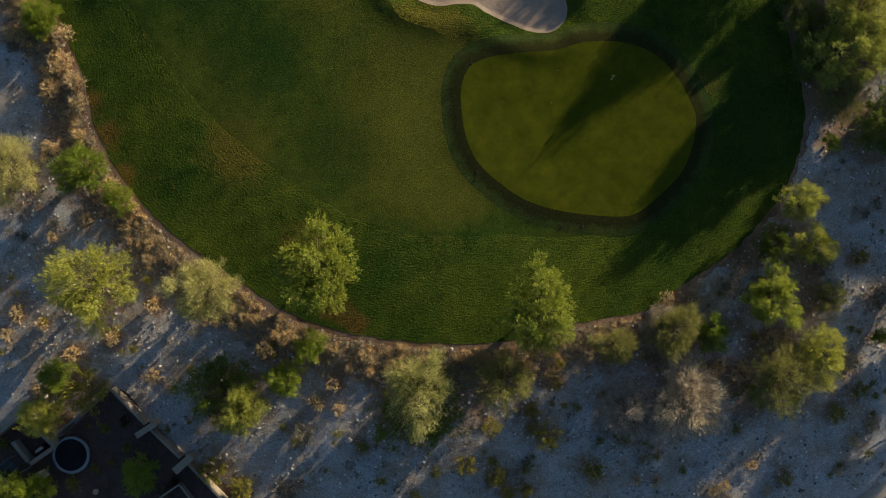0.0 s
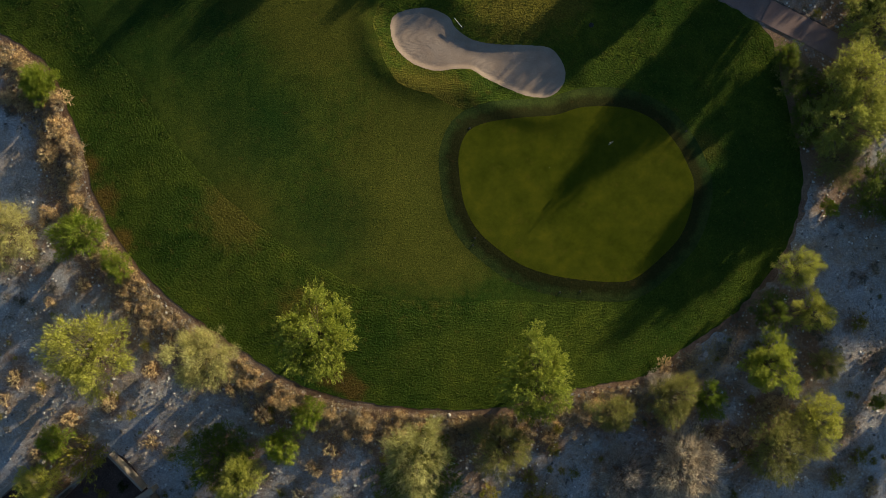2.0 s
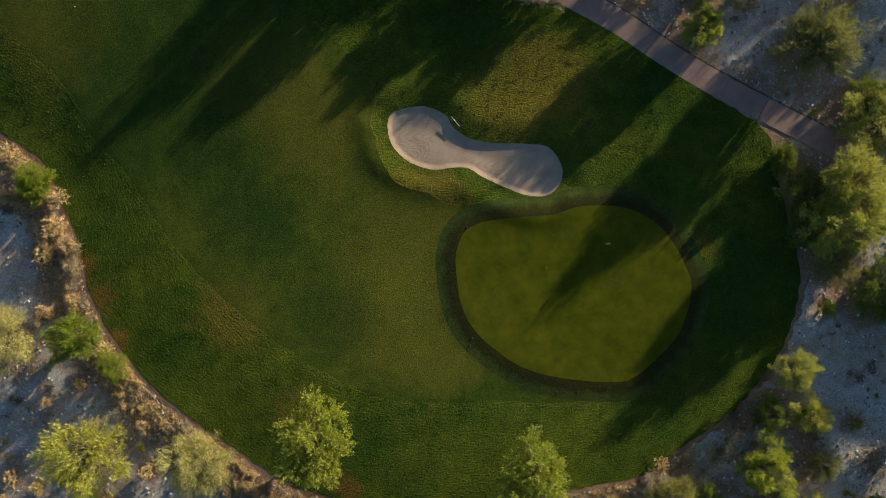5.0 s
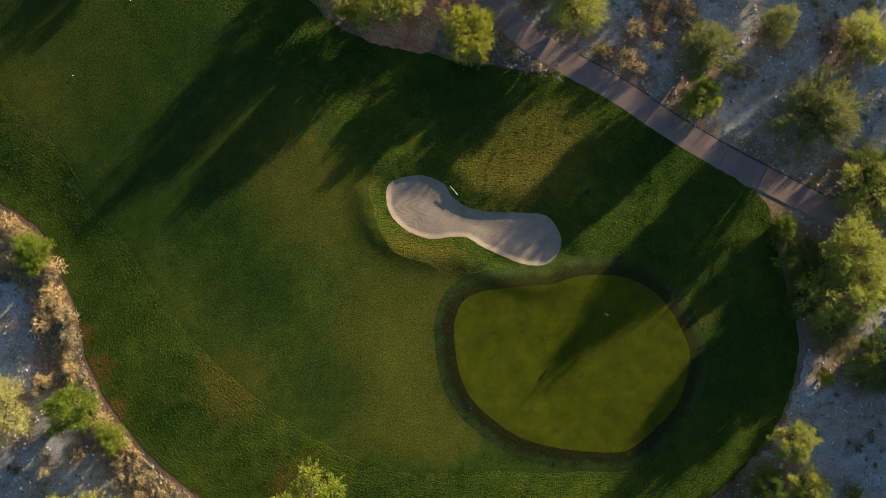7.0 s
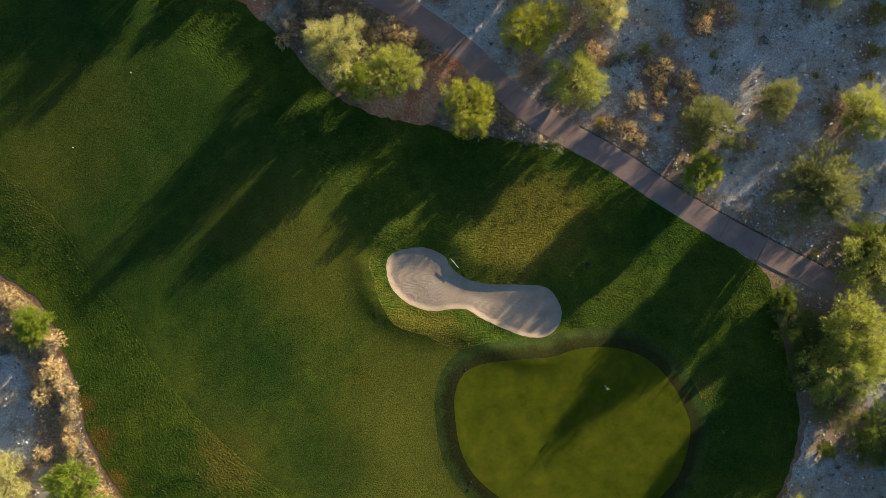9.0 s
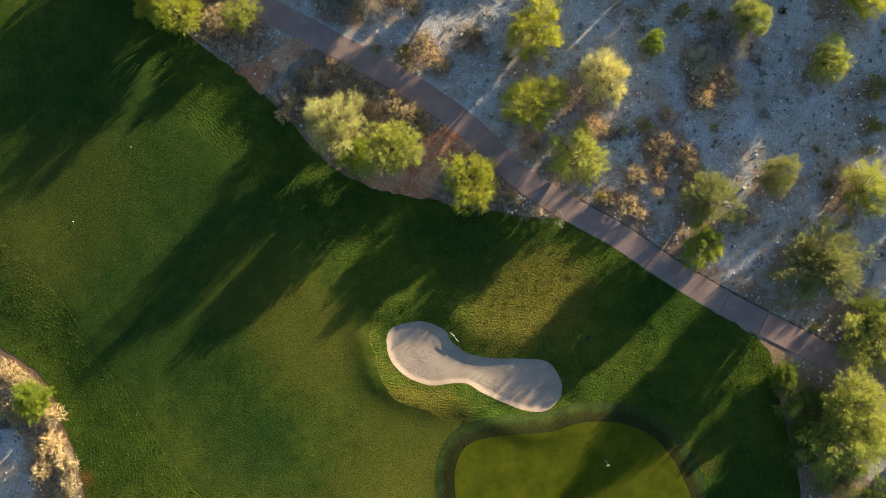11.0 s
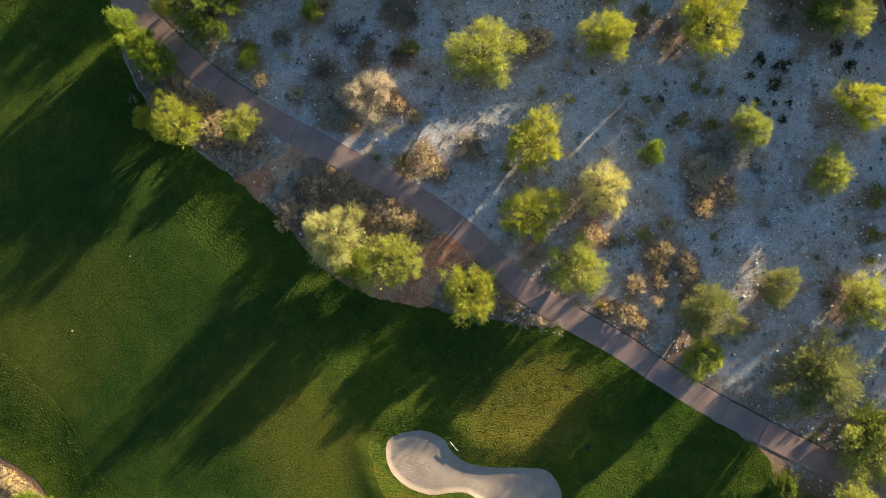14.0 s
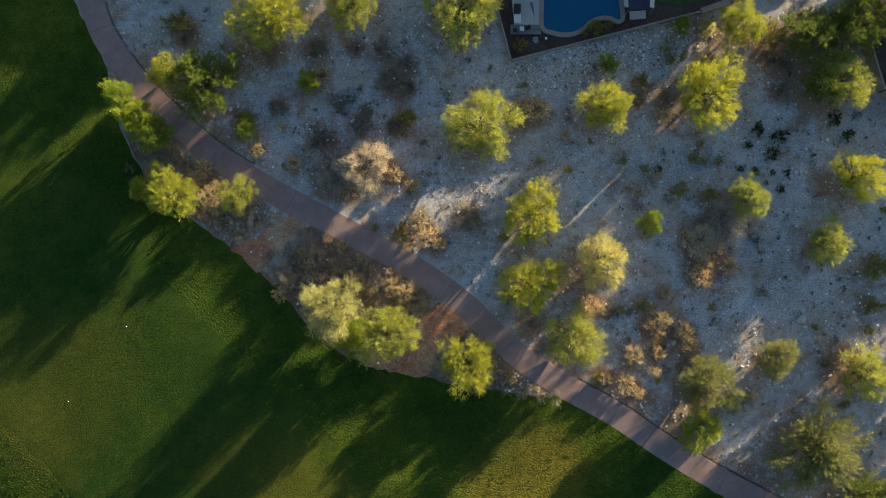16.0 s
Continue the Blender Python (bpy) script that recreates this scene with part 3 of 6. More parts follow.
SITES.setdefault("creo", []).extend([
    (32.1, 72.2, 1.01, 1.6), (28.8, 72.9, 0.94, 1.5), (30.2, 76.5, 0.74, 1.2), (31.5, 76.2, 0.6, 1.1), (33.2, 76.2, 0.67, 1.1),
    (21.9, 76.2, 0.74, 1.2), (24.6, 75.2, 0.6, 1.1), (51.7, 64, 1.75, 1.8), (12.3, 76.2, 0.54, 1), (15.6, 75.2, 0.67, 1.1),
    (-7, 68.2, 0.6, 1.1), (-22.2, 81, 0.94, 1.5), (8, 67.2, 0.81, 1.3), (-4, 67.8, 0.94, 1.5), (-39.9, -21.1, 0.74, 1.2),
    (-41.9, -20.8, 0.4, 0.8), (-37.3, -23.4, 0.6, 1.1), (-39.3, -25.2, 0.47, 0.9), (-41.1, -26, 0.6, 1.1), (-43.6, -27.7, 1.01, 1.6),
])
SITES.setdefault("creo", []).extend([
    (-51.6, -23, 0.87, 1.4), (9.9, 89.7, 0.87, 1.4), (18.7, 91.7, 1.08, 1.6), (20.2, 92, 0.6, 1.1), (17.5, 91, 0.54, 1),
])
SITES.setdefault("sage", []).extend([
    (51.5, -5.6, 1.48, 1.5), (-16.3, -21.8, 1.61, 1.6), (-18.3, -28.5, 1.68, 1.7), (44.5, -1.9, 1.34, 1.4), (28.5, -5.3, 1.08, 1.1),
    (35.2, -0.9, 1.21, 1.2), (-44.5, -20.7, 0.94, 1), (-33.1, -28.7, 0.94, 1), (-14, 89.4, 1.21, 1.2), (-11.3, 83.1, 1.08, 1.1),
    (-13.2, 79.1, 1.61, 1.6), (-9.7, 83.4, 0.81, 0.9), (-8, 82.1, 0.94, 1), (-5.3, 85.7, 1.48, 1.5), (-6, 89, 1.34, 1.4),
    (-3.3, 87.7, 1.21, 1.2), (-3.3, 84.7, 1.21, 1.2), (-9.3, 89.4, 0.94, 1), (-4.7, 80.1, 1.08, 1.1), (-8.6, 80.1, 1.21, 1.2),
])
SITES.setdefault("sage", []).extend([
    (-11.9, 73.8, 1.21, 1.2), (-13.6, 77.8, 1.08, 1.1), (40.5, 84.5, 1.08, 1.1), (39.1, 88.2, 0.94, 1), (41.1, 87.5, 0.94, 1),
    (26.9, 83.8, 0.94, 1), (23.9, 83.2, 0.94, 1), (32.1, 87.8, 1.08, 1.1), (-23.9, 86.7, 1.08, 1.1), (-18.6, 82.4, 0.94, 1),
    (-19.3, 88.4, 1.08, 1.1), (-29.2, 90.3, 0.94, 1), (4, 69.5, 1.48, 1.5), (-39.7, -28.5, 0.6, 0.7), (-35.7, -28.8, 0.54, 0.6),
])
SITES.setdefault("dead", []).extend([
    (28.5, -17.4, 4.03, 4.2), (-7.9, 75, 2.96, 3.4), (31.1, 66.9, 2.02, 1.8),
])
SITES.setdefault("snag", []).extend([
    (22, -18.9, 3.63, 2.6), (25.7, -8.6, 2.15, 2.4), (-11.6, 75.1, 2.82, 1.6), (33.8, 69.2, 2.55, 1.9),
])
SITES.setdefault("tan", []).extend([
    (-51, 25.5, 1.21, 1.2), (-46.2, 1.4, 0.81, 0.9), (-42.4, 3.4, 0.94, 1), (-35.8, -25.4, 0.54, 0.6), (-43.8, -12.3, 1.08, 1.1),
    (-39.1, -10.6, 1.08, 1.1), (-34.4, -6.6, 0.94, 1), (-47.8, -16.7, 0.94, 1), (-47.5, -9, 0.81, 0.9), (-13, -16, 0.94, 1),
    (-11, -14, 0.81, 0.9), (-9, -12.7, 0.94, 1), (-34.4, -15, 1.08, 1.1), (-32.4, -16.7, 0.81, 0.9), (35.1, -14.6, 1.48, 1.5),
    (32.5, -14, 1.08, 1.1), (39.8, -10.6, 1.48, 1.5), (37.9, -11.3, 1.08, 1.1), (47.9, -13.3, 1.21, 1.2), (33.2, -28.1, 0.81, 0.9),
])
SITES.setdefault("tan", []).extend([
    (31.9, -28.7, 0.81, 0.9), (36.6, -25.7, 0.67, 0.7), (38.3, -28.7, 0.67, 0.7), (46.7, -26.4, 0.6, 0.7), (48.6, -22.7, 0.81, 0.9),
    (50.9, -20.7, 0.94, 1), (25.2, -27.4, 0.81, 0.9), (23.9, -24.7, 0.6, 0.7), (-15, -18.3, 0.94, 1), (-12.3, -19, 0.81, 0.9),
    (-50.5, -7.6, 1.08, 1.1), (-51.8, -10, 0.94, 1), (-21, -12, 1.08, 1.1), (26.5, -6, 1.08, 1.1), (22.9, -27.4, 0.67, 0.7),
    (26.8, 57.7, 1.21, 1.2), (25.1, 57, 0.94, 1), (26.1, 56, 1.01, 1.1), (25.8, 54.7, 0.81, 0.9), (26.3, 53.7, 0.94, 1),
])
SITES.setdefault("tan", []).extend([
    (29.6, 56, 1.21, 1.2), (29.9, 54.7, 1.08, 1.1), (23.4, 53.3, 1.34, 1.4), (25.8, 51.5, 0.81, 0.9), (22.4, 50, 1.34, 1.4),
    (23.8, 49, 0.94, 1), (18.4, 59.3, 1.34, 1.4), (20.1, 50.6, 0.94, 1), (37.2, 48.4, 0.67, 0.7), (48.3, 52.3, 1.88, 2),
    (31.1, 62.6, 1.48, 1.5), (27.1, 60.7, 0.94, 1), (-49.5, 24.8, 0.94, 1), (-44.8, 25.1, 1.34, 1.4), (-45.1, 21.8, 1.61, 1.6),
    (-46.4, 18.8, 1.48, 1.5), (-43.5, 19.8, 1.34, 1.4), (-42.8, 17.1, 1.21, 1.2), (-43.2, 13.4, 0.94, 1), (-46.9, 12.1, 0.81, 0.9),
])
SITES.setdefault("tan", []).extend([
    (-45.9, 11.8, 0.81, 0.9), (-47.2, 10.7, 0.67, 0.7), (-36.5, 4.8, 0.81, 0.9), (-50.5, 30.4, 1.34, 1.4), (-49.2, 29.1, 0.94, 1),
    (-50.8, 25.4, 1.08, 1.1), (-39.1, 7.5, 1.08, 1.1), (-18.3, 60.5, 1.08, 1.1), (-17, 61.9, 0.94, 1), (-9, 61.9, 1.21, 1.2),
    (-3.6, 60.5, 1.34, 1.4), (-1.9, 58.6, 1.08, 1.1), (-5, 61.6, 1.08, 1.1), (-7.6, 61.2, 0.94, 1), (-13.3, 86, 1.21, 1.2),
    (-29.2, 92.3, 1.08, 1.1), (-22.6, 89.4, 0.94, 1), (-12.6, 73.8, 1.08, 1.1), (-10.3, 73.1, 1.34, 1.4), (11.9, 82.1, 1.75, 1.8),
])
SITES.setdefault("tan", []).extend([
    (9.9, 82.5, 1.08, 1.1), (-2, 68.8, 1.34, 1.4), (-0.3, 67.2, 1.34, 1.4), (-3.3, 66.5, 1.08, 1.1), (0.7, 66.5, 0.94, 1),
    (-20.9, 77.4, 1.08, 1.1), (-17.9, 80.1, 0.81, 0.9), (31.2, 63.9, 1.21, 1.2), (32.5, 65.9, 1.48, 1.5), (34.5, 63.9, 1.21, 1.2),
    (29.3, 67.3, 0.81, 0.9), (27.2, 81.5, 1.08, 1.1), (25.9, 74.6, 0.81, 0.9), (23.9, 72.6, 0.67, 0.7), (15.3, 79.2, 0.81, 0.9),
    (-28.2, 73.7, 1.34, 1.4), (-26.5, 71.8, 1.48, 1.5), (-25.5, 70.4, 0.94, 1), (-27.2, 75.1, 1.21, 1.2), (-16.6, 75.8, 0.94, 1),
])
SITES.setdefault("tan", []).extend([
    (-4.6, 74.5, 1.08, 1.1), (-2.7, 73.2, 0.94, 1), (4.7, 68.5, 0.81, 0.9), (28.6, 56, 0.67, 0.7), (36, 48.6, 0.67, 0.7),
])
SITES.setdefault("gold", []).extend([
    (3.7, 52.5, 3.36, 4.2), (11.2, 61.6, 3.36, 3.7), (-18.9, 92.4, 4.17, 6.5), (-30.5, 72.1, 3.09, 4.6), (-34, 72.6, 1.34, 3.2),
    (11.3, 69.8, 3.43, 5.6), (19.4, 82.1, 2.96, 5.1), (30.9, 83.8, 3.9, 6.2), (35, 91.5, 2.69, 4.8), (48.6, 74.3, 2.96, 5.1),
    (-31.4, 86.2, 1.88, 3),
])
SITES.setdefault("grey", []).extend([
    (-43.5, 19.1, 2.02, 1.1), (7.1, 50.3, 1.08, 1.1), (8.4, 49.6, 0.94, 1), (10.4, 49.1, 1.21, 1.2), (12.4, 48.7, 1.08, 1.1),
    (14.1, 48.5, 1.08, 1.1), (5.1, 49.6, 1.08, 1.1), (-1.9, 59.2, 1.61, 1.6), (-14.3, 62.2, 1.34, 1.4), (20.1, 59, 0.94, 1),
    (11.1, 57.3, 0.94, 1), (15.7, 62.6, 1.34, 1.4), (-23.2, 68.8, 1.08, 1.1), (-21.2, 69.1, 1.08, 1.1), (-24.5, 67.8, 0.94, 1),
    (-22.6, 67.5, 0.94, 1), (-33.1, 75.1, 1.21, 1.2), (-35.9, 75.1, 0.67, 0.7), (-17.9, 61.8, 1.34, 1.4), (-16.9, 62.5, 1.08, 1.1),
])
SITES.setdefault("grey", []).extend([
    (-15.2, 63.2, 0.94, 1), (-7.3, 61.9, 1.34, 1.4), (-3.3, 60.5, 1.21, 1.2), (-13.9, 64.5, 1.34, 1.4),
])
SITES.setdefault("ball", []).extend([
    (46.8, 81.2, 0.87, 0.9), (48.5, 79.3, 0.81, 0.9), (37.8, 79.9, 0.87, 0.9), (40.4, 79.2, 1.01, 1.1), (39.5, 77.1, 0.94, 1),
    (36.9, 78.1, 0.47, 0.5), (40.6, 72.9, 0.54, 0.6), (41.4, 74.9, 0.47, 0.5), (35.9, 75.3, 0.47, 0.5), (37.6, 75.3, 0.4, 0.5),
    (39.8, 74.9, 0.34, 0.4), (26.3, 75.2, 0.54, 0.6), (-37.6, -20.4, 0.74, 0.8), (-31.8, -27.4, 0.67, 0.7),
])


for kind, sites in SITES.items():
    SITES[kind] = [(*p, *site[2:]) for p, site in zip(settle([site[:2] for site in sites]).tolist(), sites)]

# ---- the ground ----
COLLAR_LOOP = shrink(GREEN_LOOP[::2], -2.3)


def desert_sheet():
    """The desert ground: fine where the camera passes, coarse out to the horizon."""
    far = [(math.cos(a) * 3000, math.sin(a) * 3000 + 30) for a in np.linspace(0, math.tau, 24, endpoint=False)]
    far += [(math.cos(a) * 500, math.sin(a) * 500 + 30) for a in np.linspace(0, math.tau, 24, endpoint=False)]
    from mathutils.geometry import delaunay_2d_cdt
    gx, gy = np.meshgrid(np.arange(-88, 94, 0.85), np.arange(-60, 140, 0.85))
    q = np.stack([gx.ravel(), gy.ravel()], 1) + np.random.RandomState(4).uniform(-0.2, 0.2, (gx.size, 2))
    hole = shrink(TURF_LOOP, 0.35)[::2]
    q = q[side(hole, q) < -0.3]
    pts = [tuple(p) for p in q]
    s = len(pts)
    pts += [tuple(p) for p in hole]
    edges = [(s + i, s + (i + 1) % len(hole)) for i in range(len(hole))]
    pts += far
    v, _, f, *_ = delaunay_2d_cdt([Vector(p) for p in pts], edges, [], 0, 1e-4)
    v = np.array([tuple(p) for p in v])
    f = np.array([t for t in f if len(t) == 3])
    f = f[side(hole, v[f].mean(1)) < 0]
    z = height(v)
    z[np.hypot(v[:, 0], v[:, 1]) > 400] = 0
    me = bpy.data.meshes.new("ground")
    me.from_pydata(np.column_stack([v, z]).tolist(), [], f.tolist())
    me.polygons.foreach_set("use_smooth", [True] * len(me.polygons))
    me.materials.append(GRAVEL)
    t = TURF_AT(v)
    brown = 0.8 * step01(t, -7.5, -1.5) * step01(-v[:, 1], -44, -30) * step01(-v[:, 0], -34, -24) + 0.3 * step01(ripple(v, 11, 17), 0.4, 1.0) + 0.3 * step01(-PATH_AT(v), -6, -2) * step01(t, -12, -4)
    # brown soil round each plant, shifted down-sun so its shade is tinted in too
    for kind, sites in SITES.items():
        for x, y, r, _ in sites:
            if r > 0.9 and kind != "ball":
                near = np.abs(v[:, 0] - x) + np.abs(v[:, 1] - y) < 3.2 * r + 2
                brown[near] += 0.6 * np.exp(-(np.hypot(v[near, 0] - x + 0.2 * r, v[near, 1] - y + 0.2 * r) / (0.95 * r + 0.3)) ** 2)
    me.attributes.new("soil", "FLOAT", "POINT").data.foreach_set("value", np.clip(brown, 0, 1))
    return tagged(new("ground", me), "grey-beige desert ground of decomposed granite and gravel", "ground", kind="structure")


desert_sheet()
sheet("rough_turf", TURF_LOOP, [shrink(FAIR_LOOP, 0.06), shrink(COLLAR_LOOP, 0.06), BUNKER_LOOP], 0.7, 0.06, ROUGH, "tufty dark green rough grass with dry brown patches")
sheet("fairway_turf", FAIR_LOOP, [shrink(COLLAR_LOOP, 0.06)], 0.7, 0.065, FAIRWAY, "short-mown green fairway grass, slightly patchy")
sheet("collar_turf", COLLAR_LOOP, [shrink(GREEN_LOOP, 0.05)], 0.4, 0.072, COLLAR, "dark grass collar round the putting green, darkest at its inner edge")
sheet("putting_green", GREEN_LOOP, [], 0.5, 0.078, GREEN, "smooth olive-green putting green")
sheet("sand_bunker", BUNKER_LOOP, [], 0.22, 0.045, SAND, "kidney-shaped bunker of raked pinkish-grey sand")
for pts in (DIRT_A, DIRT_B):
    sheet("dirt_track", ragged(curve_through(pts, 0.4), 0.18, 1.6, 8), [], 0.5, 0.07, RED_DIRT, "bare reddish-brown dirt where carts leave the path")


for pts in ISLANDS:
    sheet("brush_soil", ragged(curve_through(pts, 0.5), 0.25, 2.0, 12), [], 0.6, 0.045, SOIL, "dark brown soil under brush between path and turf")


def soil_edge():
    """Bare soil along the edge of the turf."""
    lp = TURF_LOOP
    a, b = shrink(lp, 0.25), shrink(ragged(lp, 0.45, 2.4, 9), -0.8)
    keep = (lp[:, 1] < 66) & ~((near_line(PATH_LINE, lp) < 3.4) & (lp[:, 0] > 12))
    v = np.concatenate([a, (a + b) / 2, b])
    z = np.concatenate([height(a) + 0.02, height((a + b) / 2) + 0.035, height(b) - 0.01])
    n = len(lp)
    f = []
    for i in range(n):
        j = (i + 1) % n
        if keep[i] and keep[j]:
            f += [(i, j, n + j, n + i), (n + i, n + j, 2 * n + j, 2 * n + i)]
    me = bpy.data.meshes.new("soil_edge")
    me.from_pydata(np.column_stack([v, z]).tolist(), [], f)
    me.polygons.foreach_set("use_smooth", [True] * len(me.polygons))
    me.materials.append(SOIL)
    tagged(new("soil_edge", me), "strip of bare brown soil along the turf", "soil", kind="structure")


soil_edge()


# ---- the cart path: concrete slabs with joints ----
def path_frame(line):
    d = np.gradient(line, axis=0)
    d /= np.hypot(d[:, 0], d[:, 1])[:, None]
    return np.stack([-d[:, 1], d[:, 0]], 1)


PATH_SIDE = path_frame(PATH_LINE)


def cart_path():
    top = tagged(new("cart_path"), "reddish-brown concrete cart path with joints", "path", kind="structure")
    n, per = len(PATH_LINE), 8
    for s in range(0, n - 1, per):
        e = min(s + per, n - 1)
        c, nm = PATH_LINE[s:e + 1].copy(), PATH_SIDE[s:e + 1]
        c[-1] += (c[-2] - c[-1]) * 0.05
        k = len(c)
        rows = [(-PATH_HALF, -0.10), (-PATH_HALF, 0.055), (-PATH_HALF + 0.04, 0.075), (0, 0.085), (PATH_HALF - 0.04, 0.075), (PATH_HALF, 0.055), (PATH_HALF, -0.10)]
        hz = height(c)
        v, f = [], []
        for o, z in rows:
            v += [(*(c[i] + nm[i] * o), hz[i] + z) for i in range(k)]
        for r in range(len(rows) - 1):
            f += [(r * k + i + 1, r * k + i, (r + 1) * k + i, (r + 1) * k + i + 1) for i in range(k - 1)]
        f += [tuple(r * k for r in range(len(rows))), tuple(r * k + k - 1 for r in reversed(range(len(rows))))]
        me = bpy.data.meshes.new("slab")
        me.from_pydata(v, [], f)
        me.materials.append(CONCRETE)
        ob = new("slab", me)
        ob.parent = top


cart_path()

# ---- plants ----
def tube(verts, faces, a, b, ra, rb, sides=5):
    a, b = np.asarray(a, float), np.asarray(b, float)
    d = (b - a) / max(np.linalg.norm(b - a), 1e-6)
    u = np.cross(d, (0.31, 0.95, 0.05))
    u /= np.linalg.norm(u)
    w = np.cross(d, u)
    s = len(verts)
    for c, r in ((a, ra), (b, rb)):
        for k in range(sides):
            t = math.tau * k / sides
            verts.append(tuple(c + (u * math.cos(t) + w * math.sin(t)) * r))
    for k in range(sides):
        faces.append((s + k, s + (k + 1) % sides, s + sides + (k + 1) % sides, s + sides + k))
    faces.append(tuple(s + sides + k for k in range(sides)))


def mesh_of(name, verts, faces, material, smooth=False):
    me = bpy.data.meshes.new(name)
    me.from_pydata(verts, [], faces)
    if smooth:
        me.polygons.foreach_set("use_smooth", [True] * len(me.polygons))
    me.materials.append(material)
    return me


def sprays(rng, P, D, L, W):
    """Slender leaf sprays: a pointed blade for each point."""
    n = len(P)
    D = D / np.linalg.norm(D, axis=1)[:, None]
    S = np.cross(D, rng.normal(size=(n, 3)))
    S /= np.linalg.norm(S, axis=1)[:, None]
    L, W = L[:, None], W[:, None]
    v = np.stack([P + S * W, P - S * W, P + D * L], 1).reshape(-1, 3)
    f = np.arange(n * 3).reshape(n, 3)
    return v, f


def crown(rng, R, H, base, clumps, count, size, length, width, spread, droop, peak=0.0):
    """Leaf sprays in lobes round limb ends, on a dome of radius R from height base to H."""
    cz = base + (H - base) * 0.42
    ends = []
    ph = rng.uniform(0, math.tau, 3)
    for k in range(clumps):
        a = math.tau * (k * 0.381966 + rng.uniform(-0.06, 0.06))
        e = math.asin(min(1.0, (k + 0.5) / clumps * rng.uniform(0.75, 1.1)))
        rr = (1 - size * 0.75) * rng.uniform(0.62, 1.1) * (1 + 0.13 * math.sin(2 * a + ph[0]) + 0.12 * math.sin(3 * a + ph[1]) + 0.08 * math.sin(5 * a + ph[2]))
        wide = math.cos(e) ** (1 + peak) * R * rr
        ends.append((math.cos(a) * wide, math.sin(a) * wide, cz + math.sin(e) * (H - cz) * rr * 0.95 - 0.12 * (1 - math.sin(e)) * H * rng.uniform(0, 1)))
    ends = np.array(ends)
    twigs = max(12, count // 13)                       # leaves sit along twigs, with gaps between
    which = rng.randint(0, clumps, twigs)
    inner = rng.uniform(0, 1, twigs) < 0.12
    u = rng.normal(size=(twigs, 3))
    u /= np.linalg.norm(u, axis=1)[:, None]
    big = rng.uniform(0.55, 1.3, clumps)[which]
    rad = rng.uniform(0.1, 1.0, twigs) ** 0.5 * size * R * big
    off = u * rad[:, None]
    off[:, 2] *= 0.62 * (H - base) / R * 0.9 if H - base < R else 0.8
    C = ends[which] + off
    C[inner] = C[inner] * np.array((0.6, 0.6, 0.75))
    out = C - np.array((0, 0, base * 0.8))
    out /= np.maximum(np.linalg.norm(out, axis=1), 1e-6)[:, None]
    T = out * spread + u * 0.6 + rng.normal(size=(twigs, 3)) * 0.3
    T[:, 2] -= droop
    T /= np.linalg.norm(T, axis=1)[:, None]
    k = rng.randint(0, twigs, count)
    s = rng.uniform(-0.6, 1.0, count)[:, None]
    P = C[k] + T[k] * s * length * 1.5 + rng.normal(size=(count, 3)) * length * 0.34
    P[:, 2] = np.maximum(P[:, 2], base * 0.45 + 0.04)
    D = T[k] * 1.1 + rng.normal(size=(count, 3)) * 0.45
    return ends, sprays(rng, P, D, length * rng.uniform(0.5, 1.1, count), width * rng.uniform(0.8, 1.6, count))


def stems(rng, ends, thick, R, twigs):
    """The thin stems of a small shrub, grown from one root; each ends in a forked twig."""
    v, f = [(0, 0, -0.05)], []
    for e in ends:
        d = e / max(np.linalg.norm(e), 0.1)
        a = np.cross(d, (0.3, 0.9, 0.2))
        a /= np.linalg.norm(a)
        c = np.cross(d, a)
        k = len(v)
        v += [tuple(e + (a * math.cos(t) + c * math.sin(t)) * thick * 0.3) for t in (0.0, 2.1, 4.2)]
        f += [(0, k, k + 1), (0, k + 1, k + 2), (0, k + 2, k)]
        for i in range(max(1, twigs)):
            v.append(tuple(e + (d + rng.normal(size=3) * 0.55) * R * rng.uniform(0.12, 0.3)))
            f += [(k, k + 1, len(v) - 1), (k + 1, k + 2, len(v) - 1), (k + 2, k, len(v) - 1)]
    return v, f


def limbs(rng, ends, fork, thick, R, twigs):
    v, f = [], []
    tube(v, f, (0, 0, -0.25), (0, 0, fork * 0.5), thick * 1.3, thick, 7)
    tube(v, f, (0, 0, fork * 0.5), (0.04, -0.03, fork), thick, thick * 0.85, 7)
    for e in ends:
        m = e * 0.5 + np.array((0, 0, fork * 0.45)) + rng.uniform(-0.12, 0.12, 3) * R
        tube(v, f, (0, 0, fork * rng.uniform(0.6, 0.98)), m, thick * 0.5, thick * 0.34)
        tube(v, f, m, e, thick * 0.34, thick * 0.14)
        for _ in range(twigs):
            s = m + (e - m) * rng.uniform(0.2, 1.0)
            t = s + (e / max(np.linalg.norm(e), 0.1) + rng.normal(size=3) * 0.55) * R * rng.uniform(0.12, 0.3)
            tube(v, f, s, t, thick * 0.15, thick * 0.04, 4)
    return v, f


